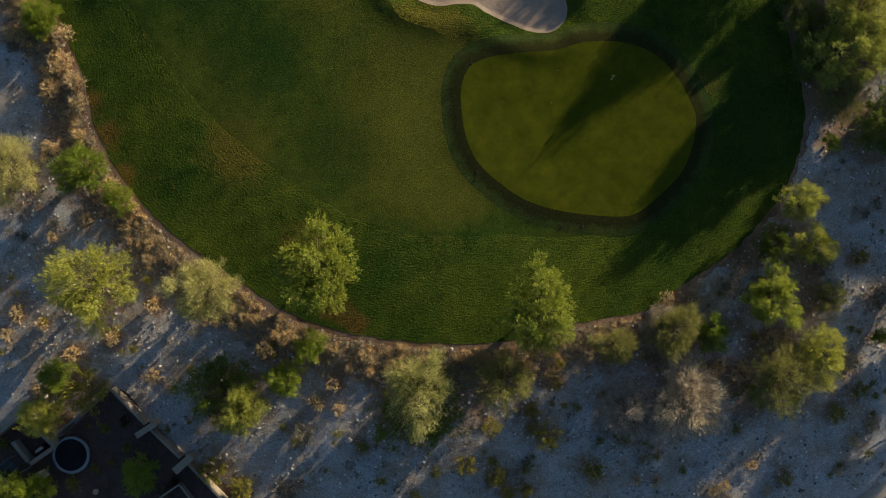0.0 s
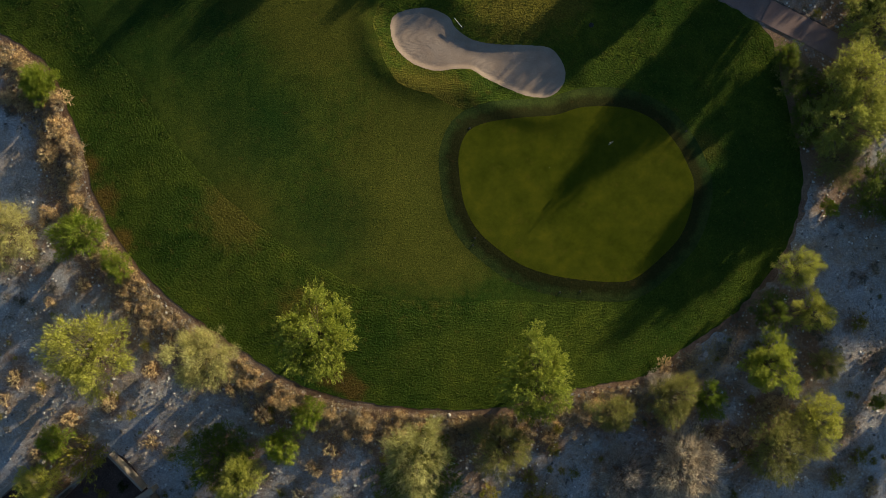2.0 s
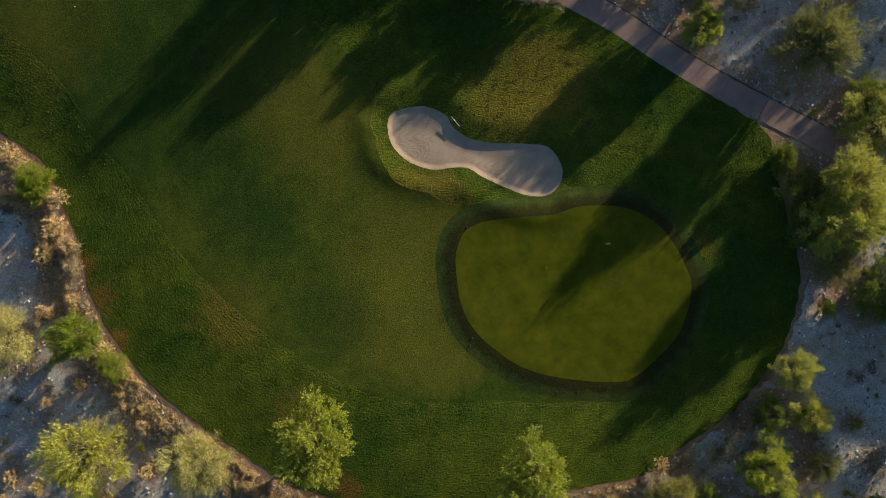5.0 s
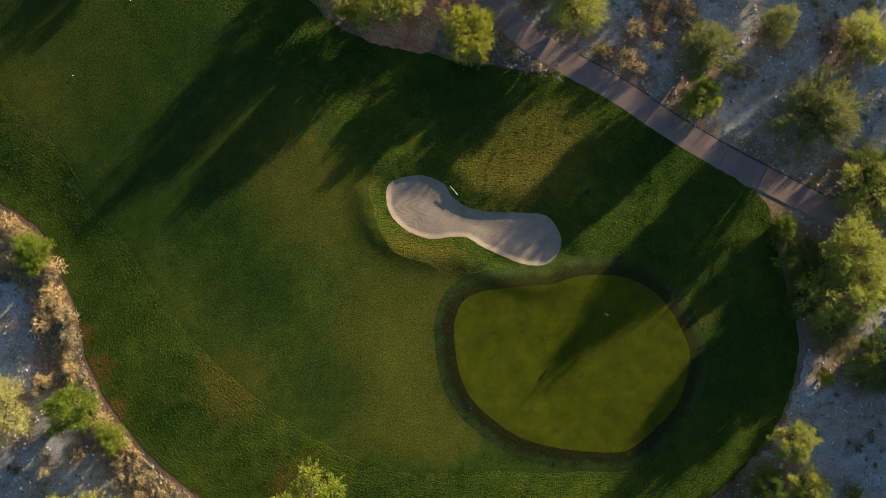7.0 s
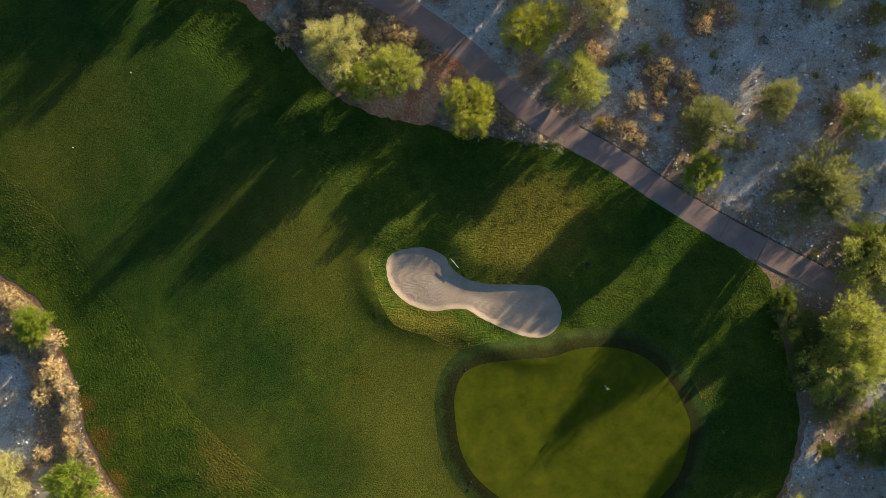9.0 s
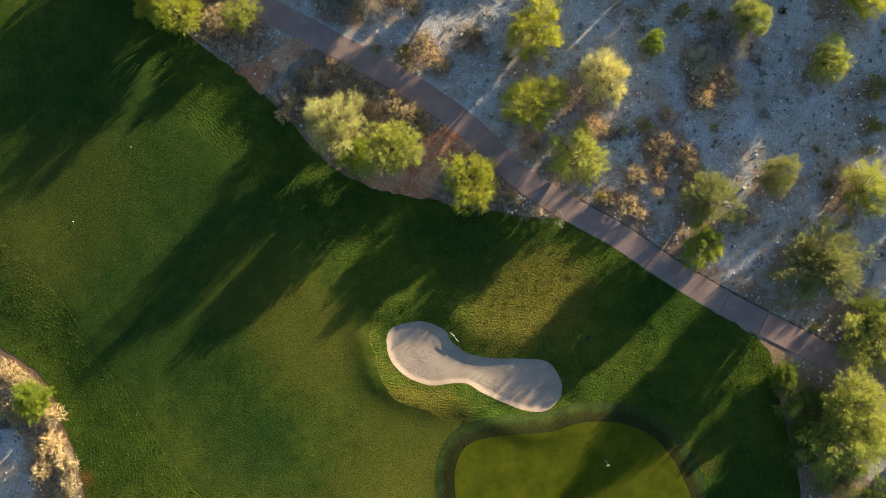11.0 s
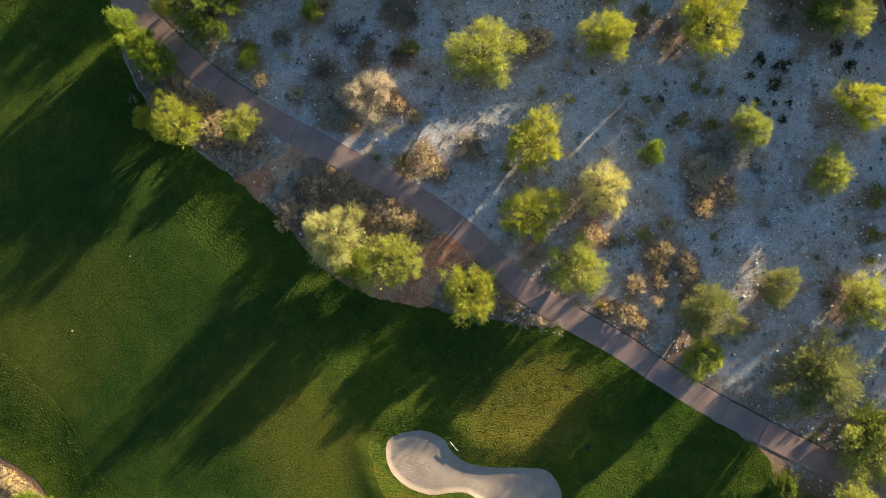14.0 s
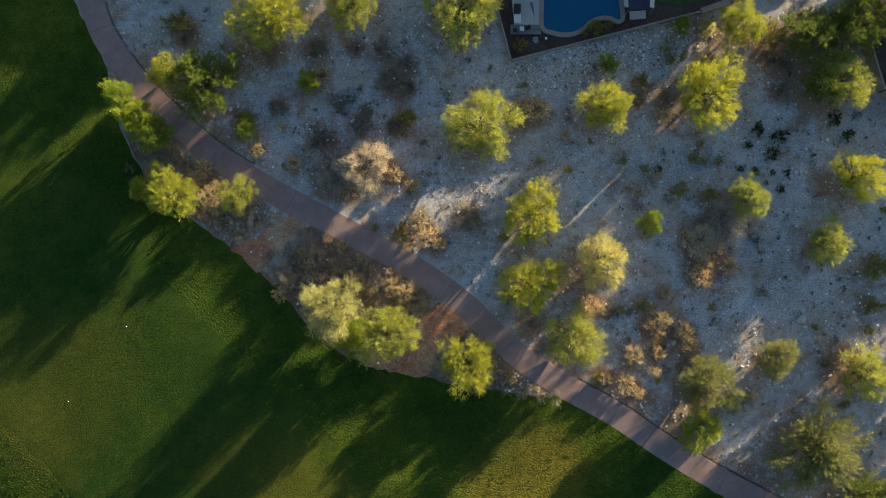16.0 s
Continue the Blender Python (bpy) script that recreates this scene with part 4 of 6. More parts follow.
# kind: canonical R, H, clear height, lobes, sprays, lobe size, spray length, width, outward, droop, wood, twigs
PLANTS = {
    "palo": (3.3, 5.2, 1.0, 46, 18000, 0.24, 0.24, 0.022, 1.1, 0.05, BARK, 5),
    "gold": (3.3, 5.0, 0.9, 42, 18000, 0.25, 0.24, 0.023, 1.2, 0.05, BARK, 5),
    "cream": (3.6, 5.2, 0.9, 38, 17000, 0.25, 0.34, 0.018, 1.6, 0.05, BARK, 8),
    "mesq": (4.3, 6.2, 1.4, 52, 18000, 0.20, 0.24, 0.034, 0.6, 0.15, BARK, 4),
    "lime": (4.6, 6.4, 1.4, 58, 26000, 0.20, 0.25, 0.040, 0.7, 0.15, BARK, 4),
    "green": (2.2, 3.4, 0.5, 34, 10500, 0.27, 0.20, 0.024, 1.0, 0.05, BARK, 3),
    "olive": (3.4, 5.0, 0.8, 46, 17000, 0.24, 0.27, 0.020, 1.1, 0.05, BARK, 6),
    "peaked": (4.9, 6.4, 0.8, 76, 30000, 0.22, 0.28, 0.026, 1.1, 0.05, BARK, 6),
    "creo": (1.1, 1.2, 0.15, 18, 1300, 0.34, 0.18, 0.024, 1.2, 0.0, BARK, 3),
    "ball": (0.8, 0.9, 0.08, 14, 800, 0.36, 0.16, 0.034, 1.0, 0.0, BARK, 1),
    "sage": (1.1, 0.85, 0.1, 20, 800, 0.28, 0.16, 0.024, 1.0, 0.0, GREY_WOOD, 3),
    "tan": (1.0, 0.85, 0.1, 20, 1400, 0.29, 0.13, 0.021, 1.0, 0.0, GREY_WOOD, 3),
    "dead": (3.2, 3.0, 0.4, 36, 13000, 0.23, 0.36, 0.017, 1.5, 0.1, GREY_WOOD, 14),
    "snag": (3.2, 2.4, 0.25, 36, 9500, 0.25, 0.38, 0.018, 1.5, 0.05, GREY_WOOD, 12),
    "grey": (1.2, 0.9, 0.1, 20, 850, 0.31, 0.17, 0.014, 1.1, 0.0, GREY_WOOD, 6),
}
WORDS = {
    "palo": ("palo_verde_tree", "tree", "yellow-green palo verde tree, feathery crown"),
    "gold": ("golden_palo_verde", "tree", "golden-yellow palo verde tree with fine foliage"),
    "cream": ("pale_palo_verde", "tree", "pale cream-green desert tree, radiating sprays"),
    "mesq": ("mesquite_tree", "tree", "dark green mesquite tree, lobed open crown"),
    "lime": ("green_mesquite", "tree", "bright green mesquite tree, lobed crown"),
    "green": ("green_bush", "bush", "dense fresh green rounded bush"),
    "olive": ("ironwood_tree", "tree", "olive-green ironwood tree, broad crown"),
    "peaked": ("ironwood_tree", "tree", "olive-green ironwood tree with a peaked crown"),
    "creo": ("creosote_bush", "shrub", "small olive-green creosote bush"),
    "ball": ("round_shrub", "shrub", "small round dark green shrub"),
    "sage": ("bursage", "shrub", "low grey-green bursage clump"),
    "tan": ("dry_brush", "shrub", "dry tan brittlebush clump"),
    "dead": ("dead_bush", "shrub", "dead bush of tan-brown withered twigs"),
    "snag": ("leafless_bush", "shrub", "large leafless grey bush of bare twigs"),
    "grey": ("bare_brush", "shrub", "bare grey leafless brush clump"),
}
STOCK = {}
TREE_KINDS = ("palo", "lime", "gold", "cream", "mesq", "green", "olive", "peaked", "dead", "snag")


def stock(kind, number):
    """The meshes of one plant of a kind, built once and shared."""
    key = (kind, number)
    if key not in STOCK:
        R, H, base, lobes, count, size, length, width, spread, droop, wood, twigs = PLANTS[kind]
        rng = np.random.RandomState(1000 * list(PLANTS).index(kind) + number)
        ends, (v, f) = crown(rng, R, H, base, lobes, count, size, length, width, spread, droop, 2.3 if kind == "peaked" else 0.0)
        leaves = mesh_of("crown", v.tolist(), f.tolist(), LEAVES[kind])
        if kind in TREE_KINDS:
            wv, wf = limbs(rng, ends, base, 0.045 * R ** 0.75, R, twigs)
        else:
            wv, wf = stems(rng, ends, 0.045 * R ** 0.75, R, min(twigs, 1))
        STOCK[key] = (leaves, mesh_of("trunk", wv, wf, wood, True))
    return STOCK[key]


def surroundings(q):
    """Ground height and a few words on the place for each plan point."""
    t, p = TURF_AT(q), PATH_AT(q)
    words = ["beside the path" if b < 5 else "on the grass" if a > 0 else "at the turf edge" if a > -4.5 else "on desert gravel" for a, b in zip(t, p)]
    return list(zip(height(q), words))


def plant(kind, x, y, R, H, number, z, where):
    r0, h0 = PLANTS[kind][:2]
    leaves, wood = stock(kind, number % (4 if kind in TREE_KINDS else 5))
    name, cat, words = WORDS[kind]
    top = new(name)
    rng = random.Random(int(x * 977 + y * 131) + number)
    sxy = R / r0 * (1.07 if kind in TREE_KINDS else 1.0)
    top.matrix_basis = pose(x, y, z - 0.02, 0, 0, rng.uniform(0, 360)) @ Matrix.Diagonal((sxy * rng.uniform(0.93, 1.07), sxy * rng.uniform(0.93, 1.07), H / h0, 1))
    for nm, me in (("crown", leaves), ("trunk" if kind in TREE_KINDS else "stem", wood)):
        ob = new(nm, me)
        ob.parent = top
    size = "large " if R > r0 * 1.2 else "small " if R < r0 * 0.72 and "small" not in words else ""
    tagged(top, (size + words + ", " + where), cat, cat + "s on the desert ground")
    return top


for kind, sites in SITES.items():
    around = surroundings(np.array([p[:2] for p in sites]))
    for i, ((x, y, R, H), (z, where)) in enumerate(zip(sites, around)):
        plant(kind, x, y, R, H, i, z, where)

# ---- built things ----
def box(bm, x, y, z, sx, sy, sz, turn=0.0, bevel=0.02):
    """A block with eased edges; z is its foot."""
    made = bmesh.ops.create_cube(bm, size=1.0, matrix=pose(x, y, z + sz / 2, 0, 0, turn) @ Matrix.Diagonal((sx, sy, sz, 1)))
    if bevel:
        vs = set(made["verts"])
        es = [e for e in bm.edges if e.verts[0] in vs and e.verts[1] in vs]
        bmesh.ops.bevel(bm, geom=es, offset=bevel, segments=1, affect="EDGES")


def pipe(bm, a, b, r, sides=8):
    a, b = Vector(a), Vector(b)
    q = (b - a).to_track_quat("Z", "Y").to_matrix().to_4x4()
    bmesh.ops.create_cone(bm, cap_ends=True, segments=sides, radius1=r, radius2=r, depth=(b - a).length, matrix=Matrix.Translation((a + b) / 2) @ q)


def ring(bm, x, y, z, r, thick, segs=40, tall=None):
    tall = tall or thick
    prof = [(math.cos(t) * thick, math.sin(t) * tall) for t in np.linspace(0, math.tau, 8, endpoint=False)]
    rows = [[bm.verts.new((x + math.cos(a) * (r + px), y + math.sin(a) * (r + px), z + pz)) for px, pz in prof] for a in np.linspace(0, math.tau, segs, endpoint=False)]
    for i in range(segs):
        for k in range(8):
            bm.faces.new((rows[i][k], rows[(i + 1) % segs][k], rows[(i + 1) % segs][(k + 1) % 8], rows[i][(k + 1) % 8]))


def disc(bm, x, y, z, r, segs=40):
    bmesh.ops.create_circle(bm, cap_ends=True, segments=segs, radius=r, matrix=Matrix.Translation((x, y, z)))


def slab_of(bm, pts, z0, z1):
    """A flat slab over a plan outline."""
    low, top = ([bm.verts.new((x, y, z)) for x, y in pts] for z in (z0, z1))
    n = len(pts)
    bm.faces.new(top)
    bm.faces.new(low[::-1])
    for i in range(n):
        bm.faces.new((low[i], low[(i + 1) % n], top[(i + 1) % n], top[i]))
    bmesh.ops.recalc_face_normals(bm, faces=bm.faces)


def thing(name, x, y, label, category, group="", kind=""):
    ob = new(name)
    ob.location = (x, y, ground_z(x, y))
    return tagged(ob, label, category, group, kind)


def yard_wall(a, b, tall, thick, label, cap=0.06, mat=STUCCO):
    """A straight garden wall with a cap; its foot is sunk a little."""
    (ax, ay), (bx, by) = a, b
    mx, my, ln, turn = (ax + bx) / 2, (ay + by) / 2, math.hypot(bx - ax, by - ay), math.degrees(math.atan2(by - ay, bx - ax))
    top = thing("garden_wall", mx, my, label, "wall", kind="structure")
    top.rotation_euler = (0, 0, radians(turn))
    bm = bmesh.new()
    box(bm, 0, 0, -0.3, ln, thick, tall + 0.3 - 0.05)
    part("wall_body", bm, mat, top)
    bm = bmesh.new()
    box(bm, 0, 0, tall - 0.05, ln + 0.05, thick + cap, 0.06, bevel=0.012)
    part("wall_cap", bm, STUCCO, top)
    return top


MAT_BLACK = plain_material("black_mesh", (0.012, 0.013, 0.016), (0.02, 0.022, 0.026), 2, 0.95, 0.1, 0.02, 0.0, 0.05)
PAD = plain_material("blue_grey_pad", (0.16, 0.19, 0.24), (0.24, 0.28, 0.34), 2, 0.6, 0.1)
STEEL = plain_material("galvanised_steel", (0.35, 0.36, 0.38), (0.5, 0.5, 0.52), 5, 0.35, 0.1, 0.005, 0.9)
WHITE = plain_material("white_paint", (0.72, 0.71, 0.68), (0.82, 0.81, 0.78), 4, 0.5, 0.1, 0.005)
DECK = plain_material("pool_deck", (0.40, 0.385, 0.365), (0.50, 0.48, 0.455), 1.5, 0.85, 0.3, 0.01)
PAVER = plain_material("grey_pavers", (0.16, 0.15, 0.15), (0.22, 0.21, 0.205), 2.5, 0.85, 0.4, 0.01)
COPING = plain_material("pinkish_coping", (0.25, 0.19, 0.17), (0.34, 0.27, 0.24), 3, 0.75, 0.3, 0.01)
POOL_TILE = plain_material("pool_plaster", (0.02, 0.14, 0.28), (0.03, 0.19, 0.36), 1.5, 0.6, 0.1)
NAVY = plain_material("navy_canvas", (0.02, 0.025, 0.06), (0.03, 0.037, 0.08), 3, 0.8, 0.3)
CREAM = plain_material("cream_canvas", (0.60, 0.53, 0.38), (0.70, 0.62, 0.46), 3, 0.8, 0.3)
LAWN = turf_material("lawn_grass", (0.05, 0.085, 0.03), (0.07, 0.11, 0.04), (0.08, 0.10, 0.04), (0.05, 0.08, 0.03), 8.0, 0.02)
ROOF = plain_material("flat_roof", (0.34, 0.31, 0.27), (0.42, 0.38, 0.34), 1.0, 0.9, 0.3)
GLASS_DARK = plain_material("dark_panel", (0.015, 0.017, 0.022), (0.03, 0.033, 0.04), 1.0, 0.25, 0.05)
PLASTIC_BLACK = plain_material("black_plastic", (0.012, 0.012, 0.013), (0.025, 0.025, 0.026), 3, 0.45, 0.1)
TERRACOTTA = plain_material("pale_terracotta", (0.42, 0.30, 0.18), (0.55, 0.42, 0.27), 3, 0.8, 0.3)

WATER, w_nt, w_ln, w_b = nodes_of("pool_water")
w_b.inputs["Base Color"].default_value = (0.02, 0.16, 0.30, 1)
w_b.inputs["Roughness"].default_value, w_b.inputs["IOR"].default_value = 0.04, 1.33
w_b.inputs["Transmission Weight"].default_value = 0.35
relief(w_nt, w_ln, w_b, noise_node(w_nt, w_ln, 2.2, 3, 0.5, place_vec(w_nt)), 0.25, 0.03)


def flat_patch(name, pts, lift, material, label, step=0.5):
    return sheet(name, curve_through(pts, 0.6) if len(pts) > 6 else np.array(dense(pts, 0.8)), [], step, lift, material, label)


def dense(pts, step):
    out = []
    for (ax, ay), (bx, by) in zip(pts, pts[1:] + pts[:1]):
        n = max(1, int(math.hypot(bx - ax, by - ay) / step))
        out += [(ax + (bx - ax) * k / n, ay + (by - ay) * k / n) for k in range(n)]
    return out


# the yard with the trampoline
flat_patch("yard_soil", [(-38.4, -16.4), (-34.2, -20.5), (-30.3, -24.3), (-20.0, -35.2), (-36.0, -52.0), (-70.0, -50.0), (-70.0, -36.0), (-51.7, -21.7), (-48.9, -19.3), (-45.2, -22.2)], 0.09, YARD_SOIL, "dark brown bare yard soil")
yard_wall((-38.31, -16.13), (-34.35, -20.2), 1.7, 0.2, "low beige stucco garden wall with pale cap")
yard_wall((-33.9, -20.66), (-30.35, -24.1), 1.7, 0.2, "low beige stucco garden wall with pale cap")
yard_wall((-29.9, -24.55), (-20.0, -35.0), 1.7, 0.2, "long beige stucco garden wall with pale cap")
yard_wall((-39.73, -17.25), (-44.9, -21.45), 1.5, 0.12, "thin beige stucco wall round the yard")
yard_wall((-60.0, -28.3), (-48.85, -19.0), 1.7, 0.42, "thick beige stucco wall round the yard")
yard_wall((-48.6, -19.25), (-45.0, -22.8), 1.7, 0.42, "thick beige stucco wall of the patio")
yard_wall((-45.2, -23.0), (-48.1, -25.05), 1.2, 0.42, "low beige stucco wall of the patio")
yard_wall((-48.35, -24.8), (-50.2, -22.5), 1.2, 0.42, "low beige stucco wall of the patio")
yard_wall((-33.4, -29.3), (-30.8, -27.5), 1.0, 0.16, "low planter wall in the yard")
yard_wall((-30.65, -27.6), (-29.3, -29.4), 1.0, 0.16, "low planter wall in the yard")


def buttress(x, y, turn, long, wide):
    top = thing("wall_buttress", x, y, "beige stucco buttress standing across the garden wall", "buttress", "wall buttresses")
    top.rotation_euler = (0, 0, radians(turn))
    bm = bmesh.new()
    box(bm, 0, 0, -0.2, long, wide, 2.0)
    part("shaft", bm, STUCCO, top)
    bm = bmesh.new()
    box(bm, 0, 0, 1.8, long + 0.08, wide + 0.08, 0.07)
    part("cap", bm, STUCCO, top)


buttress(-34.18, -20.78, 33, 2.5, 0.62)
buttress(-29.98, -24.79, 42, 2.55, 0.8)


def trampoline(x, y, r=2.15):
    top = thing("trampoline", x, y, "round garden trampoline with black mat and blue-grey pad", "trampoline")
    bm = bmesh.new()
    disc(bm, 0, 0, 0.80, r - 0.28)
    part("jumping_mat", bm, MAT_BLACK, top, "taut black jumping mat")
    bm = bmesh.new()
    ring(bm, 0, 0, 0.83, r - 0.14, 0.15, 48, 0.025)
    part("edge_pad", bm, PAD, top, "blue-grey padded rim", True)
    bm = bmesh.new()
    ring(bm, 0, 0, 0.76, r + 0.03, 0.035, 48)
    part("frame_tube", bm, STEEL, top, "", True)
    for k in range(6):
        a = math.tau * k / 6 + 0.3
        c, s = math.cos(a) * (r + 0.06), math.sin(a) * (r + 0.06)
        bm = bmesh.new()
        pipe(bm, (c, s, -0.08), (c, s, 0.78), 0.03)
        part("leg", bm, STEEL, top)
    for k in range(48):
        a = math.tau * k / 48
        bm = bmesh.new()
        pipe(bm, (math.cos(a) * (r - 0.3), math.sin(a) * (r - 0.3), 0.80), (math.cos(a) * r, math.sin(a) * r, 0.77), 0.012, 4)
        part("spring", bm, STEEL, top)


trampoline(-43.51, -24.08)


def pergola():
    """Dark slatted roof beside the patio wall."""
    x, y = -50.0, -25.6
    top = thing("patio_canopy", x, y, "dark glazed patio canopy with thin bars", "canopy")
    top.rotation_euler = (0, 0, radians(-45))
    bm = bmesh.new()
    box(bm, 0, 0, 2.2, 2.3, 2.0, 0.03, 0, 0)
    part("roof_panel", bm, GLASS_DARK, top)
    for k in range(4):
        bm = bmesh.new()
        box(bm, -1.15 + 2.3 * k / 3, 0, 2.235, 0.05, 2.0, 0.04, 0, 0.008)
        part("bar", bm, PAVER, top)
    for sx in (-1.1, 1.1):
        for sy in (-0.95, 0.95):
            bm = bmesh.new()
            box(bm, sx, sy, -0.05, 0.1, 0.1, 2.25, 0, 0.01)
            part("post", bm, PAVER, top)


pergola()


def single(name, bm, mat, x, y, label, cat, group="", z=None, turn=0.0, smooth=False):
    me = bpy.data.meshes.new(name)
    if smooth:
        for f in bm.faces:
            f.smooth = True
    bm.to_mesh(me)
    bm.free()
    me.materials.append(mat)
    ob = new(name, me)
    ob.location, ob.rotation_euler = (x, y, ground_z(x, y) if z is None else z), (0, 0, radians(turn))
    return tagged(ob, label, cat, group)


bm = bmesh.new()
box(bm, 0, 0, -0.05, 2.0, 2.6, 0.2)
single("patio_slab", bm, PAD, -51.9, -27.3, "blue-grey concrete patio slab on yard soil", "slab", turn=-40)
bm = bmesh.new()
box(bm, 0, 0, -0.1, 0.75, 0.95, 1.35, 0, 0.03)
single("stucco_pillar", bm, CREAM, -47.0, -26.5, "short pale stucco pillar in the yard", "pillar", turn=40)
bm = bmesh.new()
bmesh.ops.create_cone(bm, cap_ends=True, segments=20, radius1=0.22, radius2=0.34, depth=0.5, matrix=Matrix.Translation((0, 0, 0.24)))
single("plant_pot", bm, TERRACOTTA, -40.9, -28.6, "pale terracotta pot on the yard soil", "pot")


def grill(x, y):
    top = thing("barbecue_grill", x, y, "grey barbecue grill inside the patio wall", "grill")
    bm = bmesh.new()
    box(bm, 0, 0, -0.05, 1.1, 0.55, 0.85, 40)
    part("cabinet", bm, PLASTIC_BLACK, top)
    bm = bmesh.new()
    pipe(bm, (-0.35, -0.3, 1.0), (0.35, 0.3, 1.0), 0.2, 12)
    part("lid", bm, STEEL, top, "rounded steel lid", True)


grill(-47.1, -23.4)

# the pool yard
flat_patch("pool_yard_soil", [(8.95, 87.95), (32.3, 93.95), (36.5, 95.3), (36.5, 101.5), (5.4, 101.5)], 0.06, YARD_SOIL, "dark planted strip inside the pool wall")
yard_wall((5.0, 102.6), (8.86, 88.0), 0.7, 0.12, "thin grey stucco wall round the pool yard")
yard_wall((9.0, 87.97), (31.0, 93.7), 0.7, 0.12, "thin grey stucco wall round the pool yard")
yard_wall((31.1, 93.72), (34.4, 94.85), 0.9, 0.6, "thick pale stucco wall round the pool yard")
yard_wall((34.6, 94.95), (44.0, 97.9), 0.7, 0.16, "thin grey stucco wall round the pool yard")
yard_wall((48.2, 97.2), (52.09, 84.42), 1.7, 0.16, "thin stucco wall between desert and garden")
yard_wall((52.15, 84.25), (62.0, 76.0), 1.7, 0.16, "thin stucco wall between desert and garden")
flat_patch("garden_soil", [(52.2, 84.6), (62.0, 76.3), (70.0, 80.0), (66.0, 100.0), (48.4, 97.3)], 0.06, YARD_SOIL, "dark bare garden soil behind the wall")

POOL_EDGE = [(12.72, 101.0), (12.72, 95.5), (12.72, 92.1), (13.6, 91.5), (14.8, 91.22), (16.0, 91.28), (17.1, 91.75), (18.15, 92.65), (19.3, 93.15), (20.5, 93.15), (21.7, 92.85), (21.5, 95.5), (21.4, 101.0)]


def pool():
    top = tagged(new("swimming_pool"), "blue swimming pool with a curved pinkish coping", "pool", kind="structure")
    top.location.z = 0.22
    line = curve_through(POOL_EDGE, 0.3, False)
    bm = bmesh.new()
    slab_of(bm, [tuple(p) for p in line], 0.0, 0.10)
    part("pool_floor", bm, POOL_TILE, top)
    bm = bmesh.new()
    slab_of(bm, [tuple(p) for p in line], 0.11, 0.16)
    part("water", bm, WATER, top, "still blue pool water")
    nm = path_frame(line)
    n = len(line)
    for s in range(0, n - 1, 3):
        e = min(s + 3, n - 1)
        bm = bmesh.new()
        inner = [tuple(line[i] - nm[i] * -0.02) for i in range(s, e + 1)]
        outer = [tuple(line[i] - nm[i] * 0.52) for i in range(s, e + 1)]
        outer[-1] = tuple(np.array(outer[-1]) * 0.985 + np.array(outer[-2]) * 0.015)
        slab_of(bm, inner + outer[::-1], 0.0, 0.27)
        part("coping_stone", bm, COPING, top)


pool()
bm = bmesh.new()
slab_of(bm, [(8.4, 101.0), (9.25, 92.15), (12.2, 92.15), (12.2, 101.0)], 0.0, 0.2)
tagged(single("pool_deck", bm, DECK, 0, 0, "pale smooth concrete deck beside the pool", "deck", z=0.22), kind="structure")


def pavers():
    top = tagged(new("paver_terrace"), "grey paver terrace beside the pool deck", "terrace", kind="structure")
    top.location.z = 0.22
    for i in range(6):
        for k in range(2):
            bm = bmesh.new()
            box(bm, 9.1 + 0.6 * i, 91.3 + 0.58 * k, 0.0, 0.585, 0.565, 0.19, 0, 0.012)
            part("paver", bm, PAVER, top)


pavers()


def folded_parasol():
    top = thing("folded_parasol", 11.6, 92.35, "folded grey parasol on a dark base", "parasol")
    bm = bmesh.new()
    bmesh.ops.create_cone(bm, cap_ends=True, segments=14, radius1=0.3, radius2=0.26, depth=0.14, matrix=Matrix.Translation((0, 0, 0.27)))
    part("base_plate", bm, PLASTIC_BLACK, top)
    bm = bmesh.new()
    pipe(bm, (0, 0, 0.3), (-0.25, 0.75, 2.1), 0.03)
    part("pole", bm, STEEL, top)
    bm = bmesh.new()
    bmesh.ops.create_cone(bm, cap_ends=True, segments=10, radius1=0.2, radius2=0.05, depth=1.5, matrix=look((-0.38, 1.15, 1.95), (-0.75, 2.6, 2.3)))
    part("canopy", bm, PAVER, top, "folded grey canopy", True)


folded_parasol()


def storage(x, y, tall, mat, label):
    bm = bmesh.new()
    box(bm, 0, 0, 0.15, 0.75, 0.95, tall, 0, 0.05)
    box(bm, 0, 0, 0.15 + tall, 0.8, 1.0, 0.06, 0, 0.02)
    single("storage_box", bm, mat, x, y, label, "box", "boxes on the pool deck")


storage(9.55, 93.9, 0.9, PLASTIC_BLACK, "black covered box on the pool deck")
storage(9.6, 92.75, 0.6, WHITE, "white storage box on the pool deck")


def patio_chair(x, y, turn):
    top = thing("patio_chair", x, y, "small dark metal patio chair on grey pavers", "chair", "chairs by the pool")
    top.location.z = 0.41
    top.rotation_euler = (0, 0, radians(turn))
    bm = bmesh.new()
    box(bm, 0, 0, 0.42, 0.48, 0.48, 0.05)
    part("seat", bm, PLASTIC_BLACK, top)
    bm = bmesh.new()
    box(bm, 0, 0.24, 0.45, 0.46, 0.04, 0.45)
    part("backrest", bm, PLASTIC_BLACK, top)
    for sx in (-0.2, 0.2):
        for sy in (-0.2, 0.2):
            bm = bmesh.new()
            pipe(bm, (sx, sy, 0), (sx, sy, 0.43), 0.02, 6)
            part("leg", bm, PLASTIC_BLACK, top)


